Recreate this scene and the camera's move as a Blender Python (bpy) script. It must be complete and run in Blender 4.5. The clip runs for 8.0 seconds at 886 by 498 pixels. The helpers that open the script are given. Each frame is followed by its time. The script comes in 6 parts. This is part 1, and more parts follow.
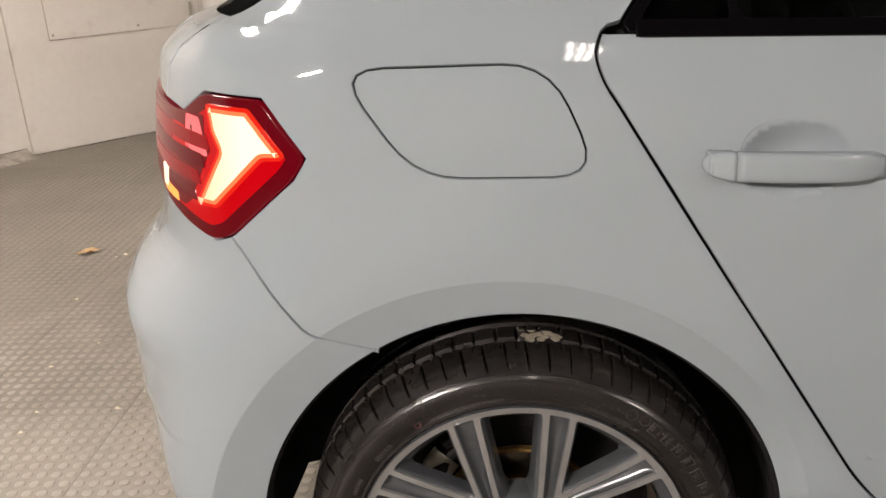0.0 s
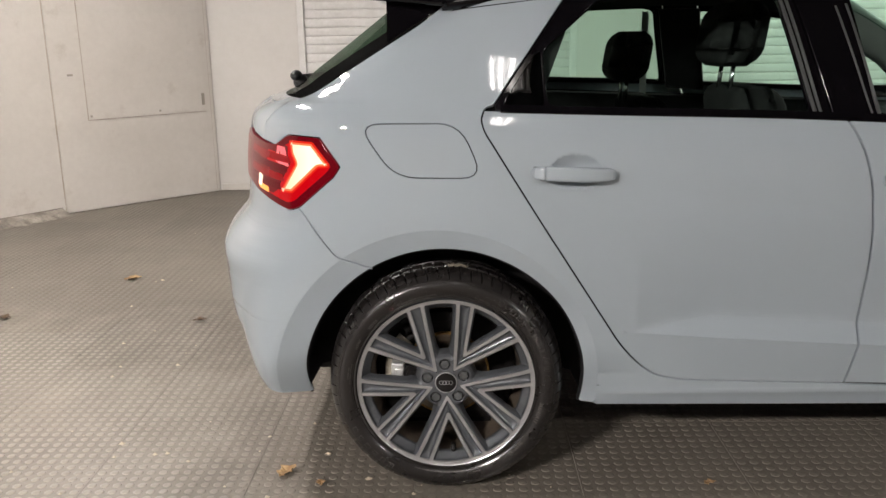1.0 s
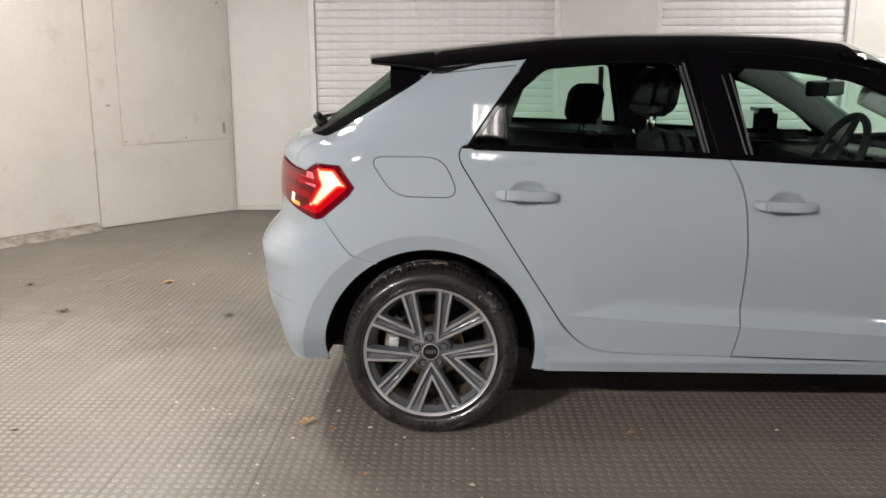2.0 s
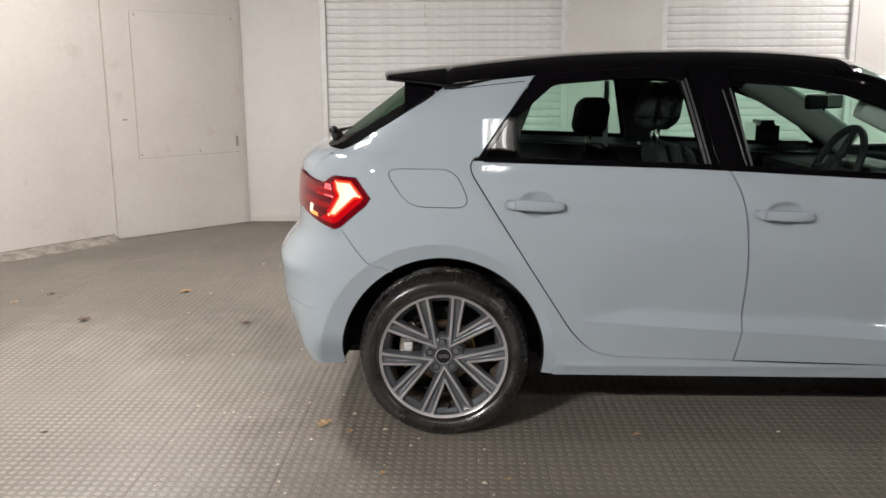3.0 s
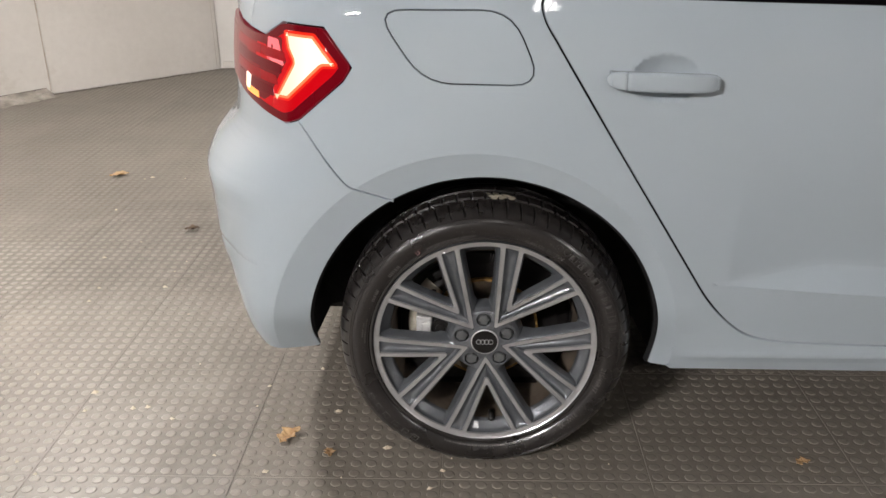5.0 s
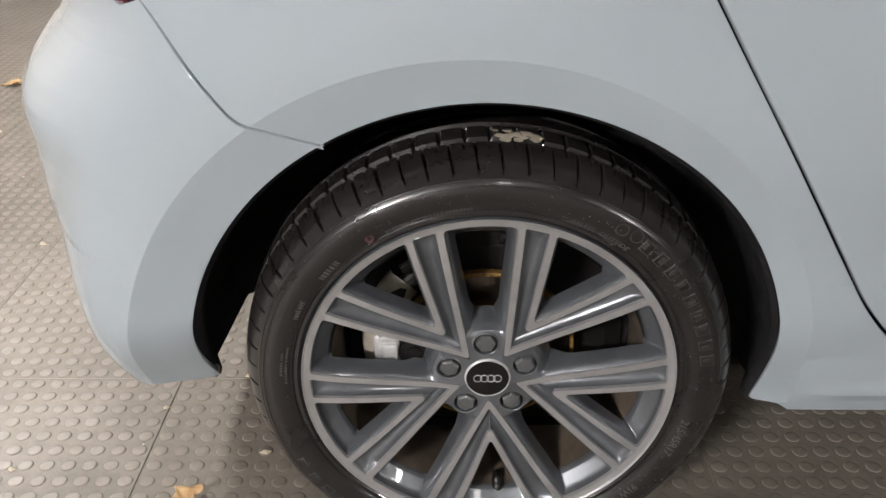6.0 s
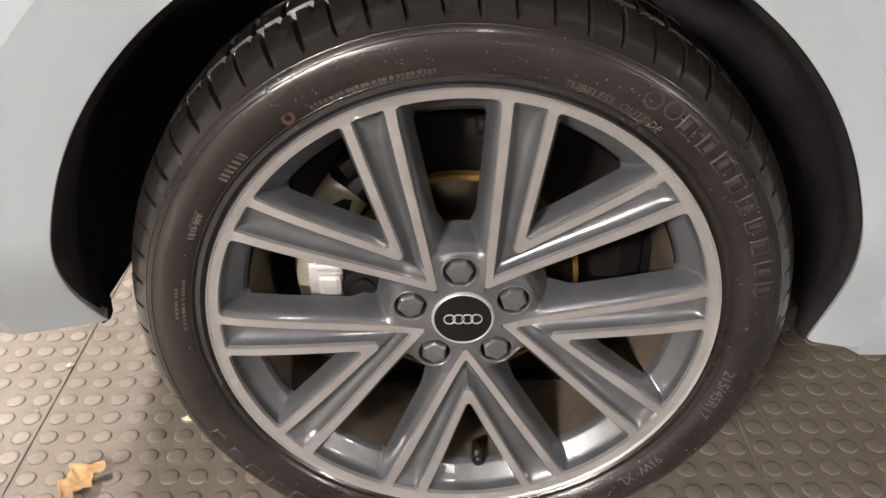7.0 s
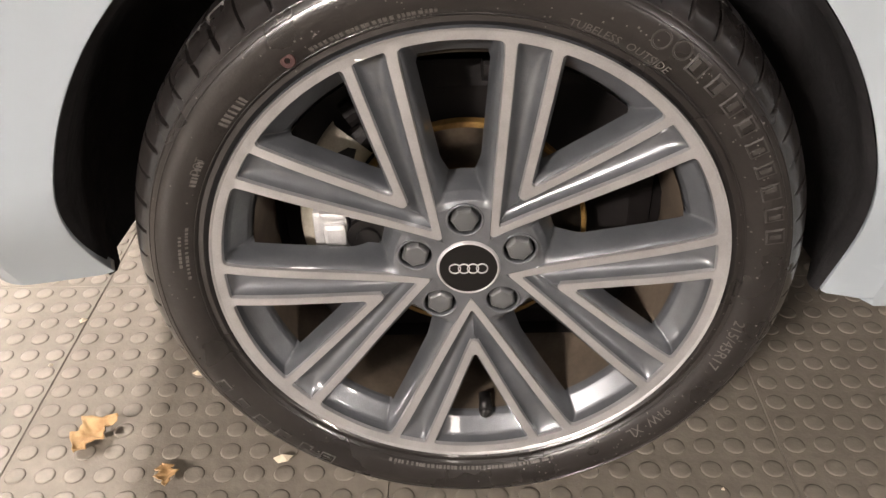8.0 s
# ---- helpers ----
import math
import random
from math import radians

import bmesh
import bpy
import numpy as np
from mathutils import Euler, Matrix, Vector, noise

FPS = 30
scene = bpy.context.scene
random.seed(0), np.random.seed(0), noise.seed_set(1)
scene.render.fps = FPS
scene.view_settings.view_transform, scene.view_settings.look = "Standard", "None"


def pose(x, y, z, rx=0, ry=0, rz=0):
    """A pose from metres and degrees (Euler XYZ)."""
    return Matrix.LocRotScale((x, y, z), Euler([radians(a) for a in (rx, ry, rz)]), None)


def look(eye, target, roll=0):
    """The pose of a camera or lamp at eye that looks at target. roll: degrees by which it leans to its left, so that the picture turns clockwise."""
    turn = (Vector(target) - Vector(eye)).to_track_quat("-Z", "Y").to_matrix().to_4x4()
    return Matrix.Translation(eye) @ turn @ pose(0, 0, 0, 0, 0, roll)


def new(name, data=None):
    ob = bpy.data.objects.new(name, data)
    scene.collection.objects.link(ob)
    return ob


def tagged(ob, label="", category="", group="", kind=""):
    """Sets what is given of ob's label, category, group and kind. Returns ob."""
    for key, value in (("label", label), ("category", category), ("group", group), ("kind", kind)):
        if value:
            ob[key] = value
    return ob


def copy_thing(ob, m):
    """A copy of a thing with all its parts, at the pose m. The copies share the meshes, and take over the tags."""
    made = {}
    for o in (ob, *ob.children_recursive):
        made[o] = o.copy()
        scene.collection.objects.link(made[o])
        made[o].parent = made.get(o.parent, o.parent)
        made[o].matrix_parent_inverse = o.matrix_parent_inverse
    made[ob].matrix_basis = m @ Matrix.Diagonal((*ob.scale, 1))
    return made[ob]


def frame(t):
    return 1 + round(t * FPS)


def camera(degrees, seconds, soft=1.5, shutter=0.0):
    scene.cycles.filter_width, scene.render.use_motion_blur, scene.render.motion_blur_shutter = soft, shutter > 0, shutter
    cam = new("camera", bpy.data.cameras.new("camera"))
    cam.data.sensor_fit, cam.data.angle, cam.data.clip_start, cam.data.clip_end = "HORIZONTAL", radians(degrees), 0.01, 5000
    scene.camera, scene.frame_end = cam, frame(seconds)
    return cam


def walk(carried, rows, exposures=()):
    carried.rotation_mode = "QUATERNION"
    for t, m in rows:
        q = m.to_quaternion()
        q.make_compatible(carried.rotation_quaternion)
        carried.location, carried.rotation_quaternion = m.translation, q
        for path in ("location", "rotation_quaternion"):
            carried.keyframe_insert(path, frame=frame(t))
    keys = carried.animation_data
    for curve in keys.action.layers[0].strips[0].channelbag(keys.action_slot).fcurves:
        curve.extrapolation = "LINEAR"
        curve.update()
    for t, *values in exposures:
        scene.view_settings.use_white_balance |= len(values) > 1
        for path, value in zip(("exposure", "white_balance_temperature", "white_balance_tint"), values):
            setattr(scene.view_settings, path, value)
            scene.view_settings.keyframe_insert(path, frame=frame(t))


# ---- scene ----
cam = camera(55.1, 8.0)
PATH = [
    (0, (-0.025, -0.976, 1.128), (-0.149, 0.894, 0.43), -3.1),
    (0.2, (0.018, -1.192, 1.135), (-0.113, 0.702, 0.504), -2.2),
    (0.5, (0.04, -1.534, 1.164), (-0.066, 0.379, 0.591), -1.6),
    (1, (0.041, -2.064, 1.187), (0.001, -0.124, 0.702), -1.0),
    (1.5, (0.09, -2.516, 1.238), (0.061, -0.564, 0.804), -0.4),
    (1.7, (0.101, -2.650, 1.263), (0.069, -0.698, 0.830), -0.2),
    (2.8, (0.076, -2.921, 1.292), (0.031, -0.960, 0.902), -0.1),
    (3, (0.081, -2.916, 1.294), (0.027, -0.956, 0.897), -0.3),
    (3.5, (0.075, -2.806, 1.265), (0.008, -0.855, 0.83), -0.7),
    (4, (0.08, -2.422, 1.234), (-0.002, -0.493, 0.712), -0.9),
    (4.5, (0.002, -1.972, 1.18), (-0.08, -0.074, 0.556), -0.8),
    (4.7, (-0.028, -1.81, 1.18), (-0.104, 0.072, 0.509), -0.7),
    (5.8, (-0.028, -0.952, 1.033), (-0.077, 0.797, 0.060), -0.55),
    (6, (-0.036, -0.840, 0.970), (-0.073, 0.905, -0.006), -0.75),
    (6.5, (-0.026, -0.676, 0.849), (-0.035, 1.034, -0.186), -0.8),
    (7, (-0.016, -0.615, 0.781), (-0.020, 1.074, -0.289), -0.92),
    (7.5, (-0.009, -0.621, 0.763), (-0.038, 1.062, -0.318), -1.3),
    (8, (-0.004, -0.617, 0.761), (-0.053, 1.031, -0.371), -1.9),
]
# seconds, stops, kelvin, tint
EXPOSURES = [(0, 0.52, 6950, 16), (1.0, 0.48, 6550, 14), (1.5, 0.56, 6450, 13), (3, 0.48, 6300, 13), (4.5, 0.58, 6350, 13), (6, 0.80, 6350, 13), (7, 1.32, 6850, 16), (8, 1.45, 6950, 17)]
walk(cam, [(t, look(eye, target, roll)) for t, eye, target, roll in PATH], EXPOSURES)

# ---------------------------------------------------------------- world and light
world = bpy.data.worlds.new("garage_world")
scene.world = world
world.use_nodes = True
world.node_tree.nodes["Background"].inputs["Color"].default_value = (0.9, 0.95, 1.0, 1)
world.node_tree.nodes["Background"].inputs["Strength"].default_value = 0.02

CEILING_Z = 2.9


# fittings on the ceiling: x, y, turn, number of tubes that burn, how strong they are
# those at x 4.4 and 5.0 are added fill for shutters and right flank
FITTINGS = [(-1.95, 1.90, 90, 4, "new"), (4.4, 3.5, 90, 4, "new"), (0.41, -2.6, 90, 3, "old"), (-2.8, -4.4, 0, 4, "strong"), (5.0, -4.5, 0, 4, "new")]
TUBE_GLOW = {"old": 16.0, "new": 165.0, "strong": 640.0}


# ---------------------------------------------------------------- materials
def material(name, colour, rough=0.5, metal=0.0, coat=0.0, spec=0.5):
    m = bpy.data.materials.new(name)
    m.use_nodes = True
    b = m.node_tree.nodes["Principled BSDF"]
    b.inputs["Base Color"].default_value = (*colour, 1)
    b.inputs["Roughness"].default_value = rough
    b.inputs["Metallic"].default_value = metal
    b.inputs["Coat Weight"].default_value = coat
    b.inputs["Coat Roughness"].default_value = 0.03
    b.inputs["Specular IOR Level"].default_value = spec
    return m


def node(m, kind, **inputs):
    n = m.node_tree.nodes.new(kind)
    for key, value in inputs.items():
        n.inputs[key.replace("_", " ")].default_value = value
    return n


def varied(m, low, high, scale, detail=4.0, fine=None, bump=0.0, bump_scale=None, rough=None, per_object=0.0, grain_mix=0.25, world_space=False):
    """Colour that wanders between two tones at one scale, with a finer grain over it, and a bump."""
    t = m.node_tree
    b = t.nodes["Principled BSDF"]
    co = t.nodes.new("ShaderNodeTexCoord")
    big = node(m, "ShaderNodeTexNoise", Scale=scale, Detail=detail, Roughness=0.6)
    place = t.nodes.new("ShaderNodeNewGeometry").outputs["Position"] if world_space else co.outputs["Object"]
    t.links.new(place, big.inputs["Vector"])
    ramp = t.nodes.new("ShaderNodeValToRGB")
    ramp.color_ramp.elements[0].position, ramp.color_ramp.elements[1].position = 0.3, 0.7
    ramp.color_ramp.elements[0].color, ramp.color_ramp.elements[1].color = (*low, 1), (*high, 1)
    t.links.new(big.outputs["Fac"], ramp.inputs["Fac"])
    out = ramp.outputs["Color"]
    grain = node(m, "ShaderNodeTexNoise", Scale=fine or scale * 14, Detail=3.0, Roughness=0.6)
    t.links.new(place, grain.inputs["Vector"])
    mix = t.nodes.new("ShaderNodeMix")
    mix.data_type, mix.blend_type = "RGBA", "OVERLAY"
    mix.inputs["Factor"].default_value = grain_mix
    t.links.new(out, mix.inputs["A"])
    t.links.new(grain.outputs["Fac"], mix.inputs["B"])
    out = mix.outputs["Result"]
    if per_object:
        info = t.nodes.new("ShaderNodeObjectInfo")
        hsv = t.nodes.new("ShaderNodeHueSaturation")
        span = t.nodes.new("ShaderNodeMapRange")
        span.inputs["To Min"].default_value, span.inputs["To Max"].default_value = 1 - per_object, 1 + per_object
        t.links.new(info.outputs["Random"], span.inputs["Value"])
        t.links.new(span.outputs["Result"], hsv.inputs["Value"])
        t.links.new(out, hsv.inputs["Color"])
        out = hsv.outputs["Color"]
    t.links.new(out, b.inputs["Base Color"])
    if rough:
        span = t.nodes.new("ShaderNodeMapRange")
        span.inputs["To Min"].default_value, span.inputs["To Max"].default_value = rough
        t.links.new(big.outputs["Fac"], span.inputs["Value"])
        t.links.new(span.outputs["Result"], b.inputs["Roughness"])
    if bump:
        relief = node(m, "ShaderNodeBump", Strength=1.0, Distance=bump)
        n2 = node(m, "ShaderNodeTexNoise", Scale=bump_scale or scale * 10, Detail=3.0)
        t.links.new(place, n2.inputs["Vector"])
        t.links.new(n2.outputs["Fac"], relief.inputs["Height"])
        t.links.new(relief.outputs["Normal"], b.inputs["Normal"])
    return m


def scuffed(m, colour, scale, cover, amount):
    """Sparse smudges of dirt over a surface, longer than they are high."""
    t = m.node_tree
    base = t.nodes["Principled BSDF"].inputs["Base Color"]
    old = base.links[0].from_socket
    place = t.nodes.new("ShaderNodeNewGeometry").outputs["Position"]
    spread = node(m, "ShaderNodeTexNoise", Scale=scale * 0.32, Detail=2.0)
    marks = node(m, "ShaderNodeTexNoise", Scale=scale, Detail=5.0, Roughness=0.7)
    total = node(m, "ShaderNodeMath")
    span = t.nodes.new("ShaderNodeMapRange")
    span.inputs["From Min"].default_value, span.inputs["From Max"].default_value = cover, cover + 0.22
    span.inputs["To Max"].default_value = amount
    mix = t.nodes.new("ShaderNodeMix")
    mix.data_type = "RGBA"
    mix.inputs["B"].default_value = (*colour, 1)
    t.links.new(place, spread.inputs["Vector"])
    t.links.new(place, marks.inputs["Vector"])
    t.links.new(spread.outputs["Fac"], total.inputs[0])
    t.links.new(marks.outputs["Fac"], total.inputs[1])
    t.links.new(total.outputs[0], span.inputs["Value"])
    t.links.new(span.outputs["Result"], mix.inputs["Factor"])
    t.links.new(old, mix.inputs["A"])
    t.links.new(mix.outputs["Result"], base)
    return m


def glowing(name, colour, strength, base=(0.5, 0.02, 0.02)):
    m = material(name, base, 0.15, coat=1.0)
    b = m.node_tree.nodes["Principled BSDF"]
    b.inputs["Emission Color"].default_value = (*colour, 1)
    b.inputs["Emission Strength"].default_value = strength
    return m


def clear_glass(name, tint, gloss=1.0):
    m = bpy.data.materials.new(name)
    m.use_nodes = True
    t = m.node_tree
    t.nodes.remove(t.nodes["Principled BSDF"])
    see, shine = t.nodes.new("ShaderNodeBsdfTransparent"), t.nodes.new("ShaderNodeBsdfGlossy")
    see.inputs["Color"].default_value = (*tint, 1)
    shine.inputs["Roughness"].default_value = 0.01
    fres, mix = t.nodes.new("ShaderNodeFresnel"), t.nodes.new("ShaderNodeMixShader")
    fres.inputs["IOR"].default_value = 1.5
    part_of = t.nodes.new("ShaderNodeMath")
    part_of.operation = "MULTIPLY"
    part_of.inputs[1].default_value = gloss
    t.links.new(fres.outputs["Fac"], part_of.inputs[0])
    t.links.new(part_of.outputs[0], mix.inputs["Fac"])
    t.links.new(see.outputs[0], mix.inputs[1])
    t.links.new(shine.outputs[0], mix.inputs[2])
    t.links.new(mix.outputs[0], t.nodes["Material Output"].inputs["Surface"])
    return m


PAINT = material("grey_pearl_car_paint", (0.322, 0.365, 0.394), 0.55, coat=1.0, spec=0.0)
PAINT.node_tree.nodes["Principled BSDF"].inputs["Coat Roughness"].default_value = 0.012
PAINT.node_tree.nodes["Principled BSDF"].inputs["Coat IOR"].default_value = 1.62
BLACK_GLOSS = material("black_gloss", (0.003, 0.0026, 0.0034), 0.05, spec=0.35)
FRIT = bpy.data.materials.new("black_glass_print")
FRIT.use_nodes = True
_dull = FRIT.node_tree.nodes.new("ShaderNodeBsdfDiffuse")
_dull.inputs["Color"].default_value = (0.006, 0.006, 0.006, 1)
FRIT.node_tree.links.new(_dull.outputs[0], FRIT.node_tree.nodes["Material Output"].inputs["Surface"])
BLACK_TRIM = material("black_rubber_trim", (0.012, 0.012, 0.013), 0.5)
# seal rubber made lighter: the reflected bright line is in its colour
SEAL = material("window_seal_with_reflection", (0.045, 0.048, 0.048), 0.4)
GAP_BLACK = material("shut_line_dark", (0.008, 0.008, 0.008), 0.8, spec=0.1)
LINER = varied(material("wheel_arch_felt", (0.02, 0.02, 0.02), 0.85, spec=0.2), (0.006, 0.006, 0.0065), (0.020, 0.019, 0.020), 9, bump=0.002, bump_scale=60)
GLASS = clear_glass("green_tinted_glass", (0.76, 0.95, 0.86), 0.7)
REAR_GLASS = clear_glass("dark_green_rear_glass", (0.30, 0.40, 0.33), 0.16)
PRIVACY = clear_glass("dark_tinted_glass", (0.05, 0.055, 0.055))
RUBBER = varied(material("tyre_rubber", (0.012, 0.011, 0.010), 0.4, coat=0.35), (0.0112, 0.0098, 0.0094), (0.0185, 0.0162, 0.0153), 9, rough=(0.24, 0.32), bump=0.00015, bump_scale=400)
RIM_GREY = varied(material("rim_grey_paint", (0.13, 0.14, 0.155), 0.30, metal=0.45, coat=1.0), (0.090, 0.097, 0.106), (0.130, 0.138, 0.150), 30, fine=1400, bump=0.00022, bump_scale=900)
RIM_BRIGHT = varied(material("machined_alloy", (0.62, 0.60, 0.585), 0.30, metal=0.75, coat=0.3), (0.49, 0.49, 0.498), (0.59, 0.59, 0.598), 25, fine=900, bump=0.00008, bump_scale=1200)
CHROME = material("bright_metal", (0.75, 0.75, 0.75), 0.18, metal=1.0)
CAP_BLACK = material("cap_black", (0.007, 0.0065, 0.0065), 0.28, coat=0.1, spec=0.35)
SILVER = material("satin_silver", (0.56, 0.56, 0.57), 0.36, metal=0.55)
BOLT_GREY = material("bolt_cover_plastic", (0.075, 0.078, 0.080), 0.33)
STEEL = varied(material("brake_disc_steel", (0.35, 0.33, 0.31), 0.30, metal=1.0), (0.13, 0.105, 0.085), (0.27, 0.23, 0.185), 14)
SHIELD = varied(material("tan_backing_plate", (0.3, 0.27, 0.22), 0.6), (0.20, 0.18, 0.145), (0.36, 0.325, 0.265), 30)
DISC_EDGE = varied(material("golden_rust", (0.5, 0.33, 0.1), 0.45, metal=0.5), (0.16, 0.085, 0.025), (0.36, 0.22, 0.07), 40)
RUST = varied(material("rusty_hub", (0.25, 0.13, 0.05), 0.7, metal=0.3), (0.16, 0.075, 0.03), (0.42, 0.24, 0.09), 30)
BARREL = varied(material("brake_dusted_barrel", (0.10, 0.085, 0.07), 0.5, metal=0.3), (0.055, 0.042, 0.032), (0.15, 0.118, 0.088), 14)
CALIPER = varied(material("cast_alloy", (0.5, 0.5, 0.5), 0.45, metal=0.6), (0.52, 0.52, 0.52), (0.72, 0.72, 0.72), 40)
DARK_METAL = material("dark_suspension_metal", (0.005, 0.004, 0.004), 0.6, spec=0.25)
def lens(name, colour, strength, base, gloss=0.2):
    m = glowing(name, colour, strength, base)
    b = m.node_tree.nodes["Principled BSDF"]
    b.inputs["Coat Weight"].default_value, b.inputs["Specular IOR Level"].default_value = gloss, 0.15
    return m


LENS_DARK = lens("dark_red_lens", (1.0, 0.0, 0.03), 0.085, (0.02, 0.0003, 0.001), 0.18)
LENS_PINK = lens("pink_reflector", (1.0, 0.16, 0.16), 0.75, (0.3, 0.04, 0.05))
LENS_RED = lens("lit_red_lens", (1.0, 0.0, 0.006), 0.42, (0.04, 0.0005, 0.001), 0.12)
LENS_EDGE = lens("lit_guide_rim", (1.0, 0.025, 0.008), 0.60, (0.04, 0.0005, 0.001), 0.12)
LENS_WARM = lens("lit_guide_edge", (1.0, 0.20, 0.07), 0.80, (0.2, 0.03, 0.015), 0.12)
LENS_LIT = lens("lit_light_guide", (1.0, 0.74, 0.48), 0.85, (0.6, 0.4, 0.25))
LENS_INNER = lens("dim_red_lens", (1.0, 0.004, 0.012), 0.16, (0.08, 0.001, 0.002))
LENS_SHADE = lens("shaded_red_lens", (1.0, 0.0, 0.02), 0.10, (0.025, 0.0005, 0.001), 0.25)
# glints on the lens, drawn as small patches that glow
AMBER = lens("amber_reflection", (1.0, 0.35, 0.08), 0.8, (0.6, 0.2, 0.05))
GLINT = lens("pale_painted_glint", (1.0, 0.72, 0.50), 0.9, (0.6, 0.5, 0.4))
# the guide is brightest at its tip, next to the diodes, and pinker down its two arms
_t = LENS_LIT.node_tree
_xyz, _span, _ramp = _t.nodes.new("ShaderNodeSeparateXYZ"), _t.nodes.new("ShaderNodeMapRange"), _t.nodes.new("ShaderNodeValToRGB")
_t.links.new(_t.nodes.new("ShaderNodeNewGeometry").outputs["Position"], _xyz.inputs[0])
_t.links.new(_xyz.outputs["X"], _span.inputs["Value"])
_span.inputs["From Min"].default_value, _span.inputs["From Max"].default_value = -0.415, -0.335
_ramp.color_ramp.elements[0].color, _ramp.color_ramp.elements[1].color = (0.95, 0.26, 0.17, 1), (1.0, 0.82, 0.55, 1)
_t.links.new(_span.outputs["Result"], _ramp.inputs["Fac"])
_t.links.new(_ramp.outputs["Color"], _t.nodes["Principled BSDF"].inputs["Emission Color"])
SEAT = varied(material("charcoal_seat_cloth", (0.012, 0.012, 0.013), 0.85, spec=0.2), (0.010, 0.0105, 0.0105), (0.018, 0.0185, 0.0185), 40, bump=0.001, bump_scale=500)
TRIM_DARK = varied(material("dark_cabin_plastic", (0.014, 0.015, 0.015), 0.6, spec=0.15), (0.011, 0.012, 0.012), (0.02, 0.021, 0.021), 20)
DASH = material("black_dashboard_plastic", (0.006, 0.0065, 0.0065), 0.5, spec=0.2)
PILLAR_GREY = material("grey_pillar_trim", (0.34, 0.35, 0.34), 0.7)
# paler than the tyre: wet glints on the letters are in this colour
LETTER = material("raised_letters_with_glint", (0.095, 0.088, 0.082), 0.42)
LETTER_DULL = material("dull_raised_rubber", (0.036, 0.033, 0.031), 0.4)
SPECK = material("pale_sidewall_speck", (0.12, 0.113, 0.105), 0.6)
RED_MARK = material("faded_red_mark", (0.038, 0.013, 0.012), 0.6)
CHALK = varied(material("pale_tyre_mark", (0.12, 0.115, 0.11), 0.6), (0.018, 0.017, 0.016), (0.105, 0.10, 0.095), 160)
FLOOR = varied(material("studded_rubber_tile", (0.16, 0.15, 0.13), 0.42, spec=0.5), (0.122, 0.108, 0.088), (0.192, 0.171, 0.142), 1.1, fine=45, bump=0.0004, bump_scale=160, per_object=0.07, world_space=True)
STUD_TOP = varied(material("worn_stud_top_with_sheen", (0.26, 0.24, 0.21), 0.35, spec=0.5), (0.124, 0.110, 0.090), (0.196, 0.175, 0.146), 1.6, fine=60, bump=0.0003, bump_scale=200, per_object=0.05, world_space=True)


def polished_and_brightened(m, dull, bright, centre, reach):
    """Gloss of a floor: rubbed smooth on the track that tyres and feet take, dusty and dull away from it, tile by tile
    a little different. Lightens the colour round centre too, a painted sheen.
    """
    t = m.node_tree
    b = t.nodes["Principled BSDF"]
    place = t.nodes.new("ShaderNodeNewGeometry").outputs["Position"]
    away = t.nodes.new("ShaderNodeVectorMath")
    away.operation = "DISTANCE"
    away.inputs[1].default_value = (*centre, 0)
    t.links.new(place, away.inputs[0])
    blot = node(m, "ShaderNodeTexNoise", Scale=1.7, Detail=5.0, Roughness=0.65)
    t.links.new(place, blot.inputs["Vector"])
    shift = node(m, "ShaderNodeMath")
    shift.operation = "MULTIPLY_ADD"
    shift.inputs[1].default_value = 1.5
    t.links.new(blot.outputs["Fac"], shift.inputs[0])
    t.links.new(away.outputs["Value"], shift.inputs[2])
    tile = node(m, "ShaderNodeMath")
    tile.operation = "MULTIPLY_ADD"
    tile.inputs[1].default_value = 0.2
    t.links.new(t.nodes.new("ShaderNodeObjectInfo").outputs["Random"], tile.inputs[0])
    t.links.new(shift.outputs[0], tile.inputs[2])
    # multiplies the base colour: the bright sheen round centre is painted in here
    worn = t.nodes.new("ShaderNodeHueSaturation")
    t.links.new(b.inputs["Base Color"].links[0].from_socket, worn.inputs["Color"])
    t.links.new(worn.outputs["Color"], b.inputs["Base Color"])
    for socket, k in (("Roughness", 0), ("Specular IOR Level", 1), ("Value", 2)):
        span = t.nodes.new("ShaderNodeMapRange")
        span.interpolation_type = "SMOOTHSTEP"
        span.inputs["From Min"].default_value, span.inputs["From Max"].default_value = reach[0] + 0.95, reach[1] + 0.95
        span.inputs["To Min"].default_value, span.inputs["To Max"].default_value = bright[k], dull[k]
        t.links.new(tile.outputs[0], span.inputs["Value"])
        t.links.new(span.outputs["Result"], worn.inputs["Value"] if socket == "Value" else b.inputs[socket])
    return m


# third value scales the colour; above 1 it paints the lit patch
polished_and_brightened(FLOOR, (0.68, 0.30, 0.97), (0.43, 1.0, 1.50), (-1.85, 0.0), (0.5, 1.7))
polished_and_brightened(STUD_TOP, (0.60, 0.38, 0.97), (0.30, 1.0, 2.1), (-1.85, 0.0), (0.5, 1.7))
SUBFLOOR = varied(material("dusty_joint", (0.06, 0.055, 0.048), 0.85), (0.05, 0.045, 0.038), (0.10, 0.09, 0.076), 8)
WALL = scuffed(varied(material("off_white_wall_paint", (0.76, 0.72, 0.65), 0.6), (0.475, 0.444, 0.400), (0.545, 0.514, 0.470), 1.3, fine=25, bump=0.0010, bump_scale=18, grain_mix=0.07), (0.30, 0.25, 0.19), 5.5, 1.16, 0.42)
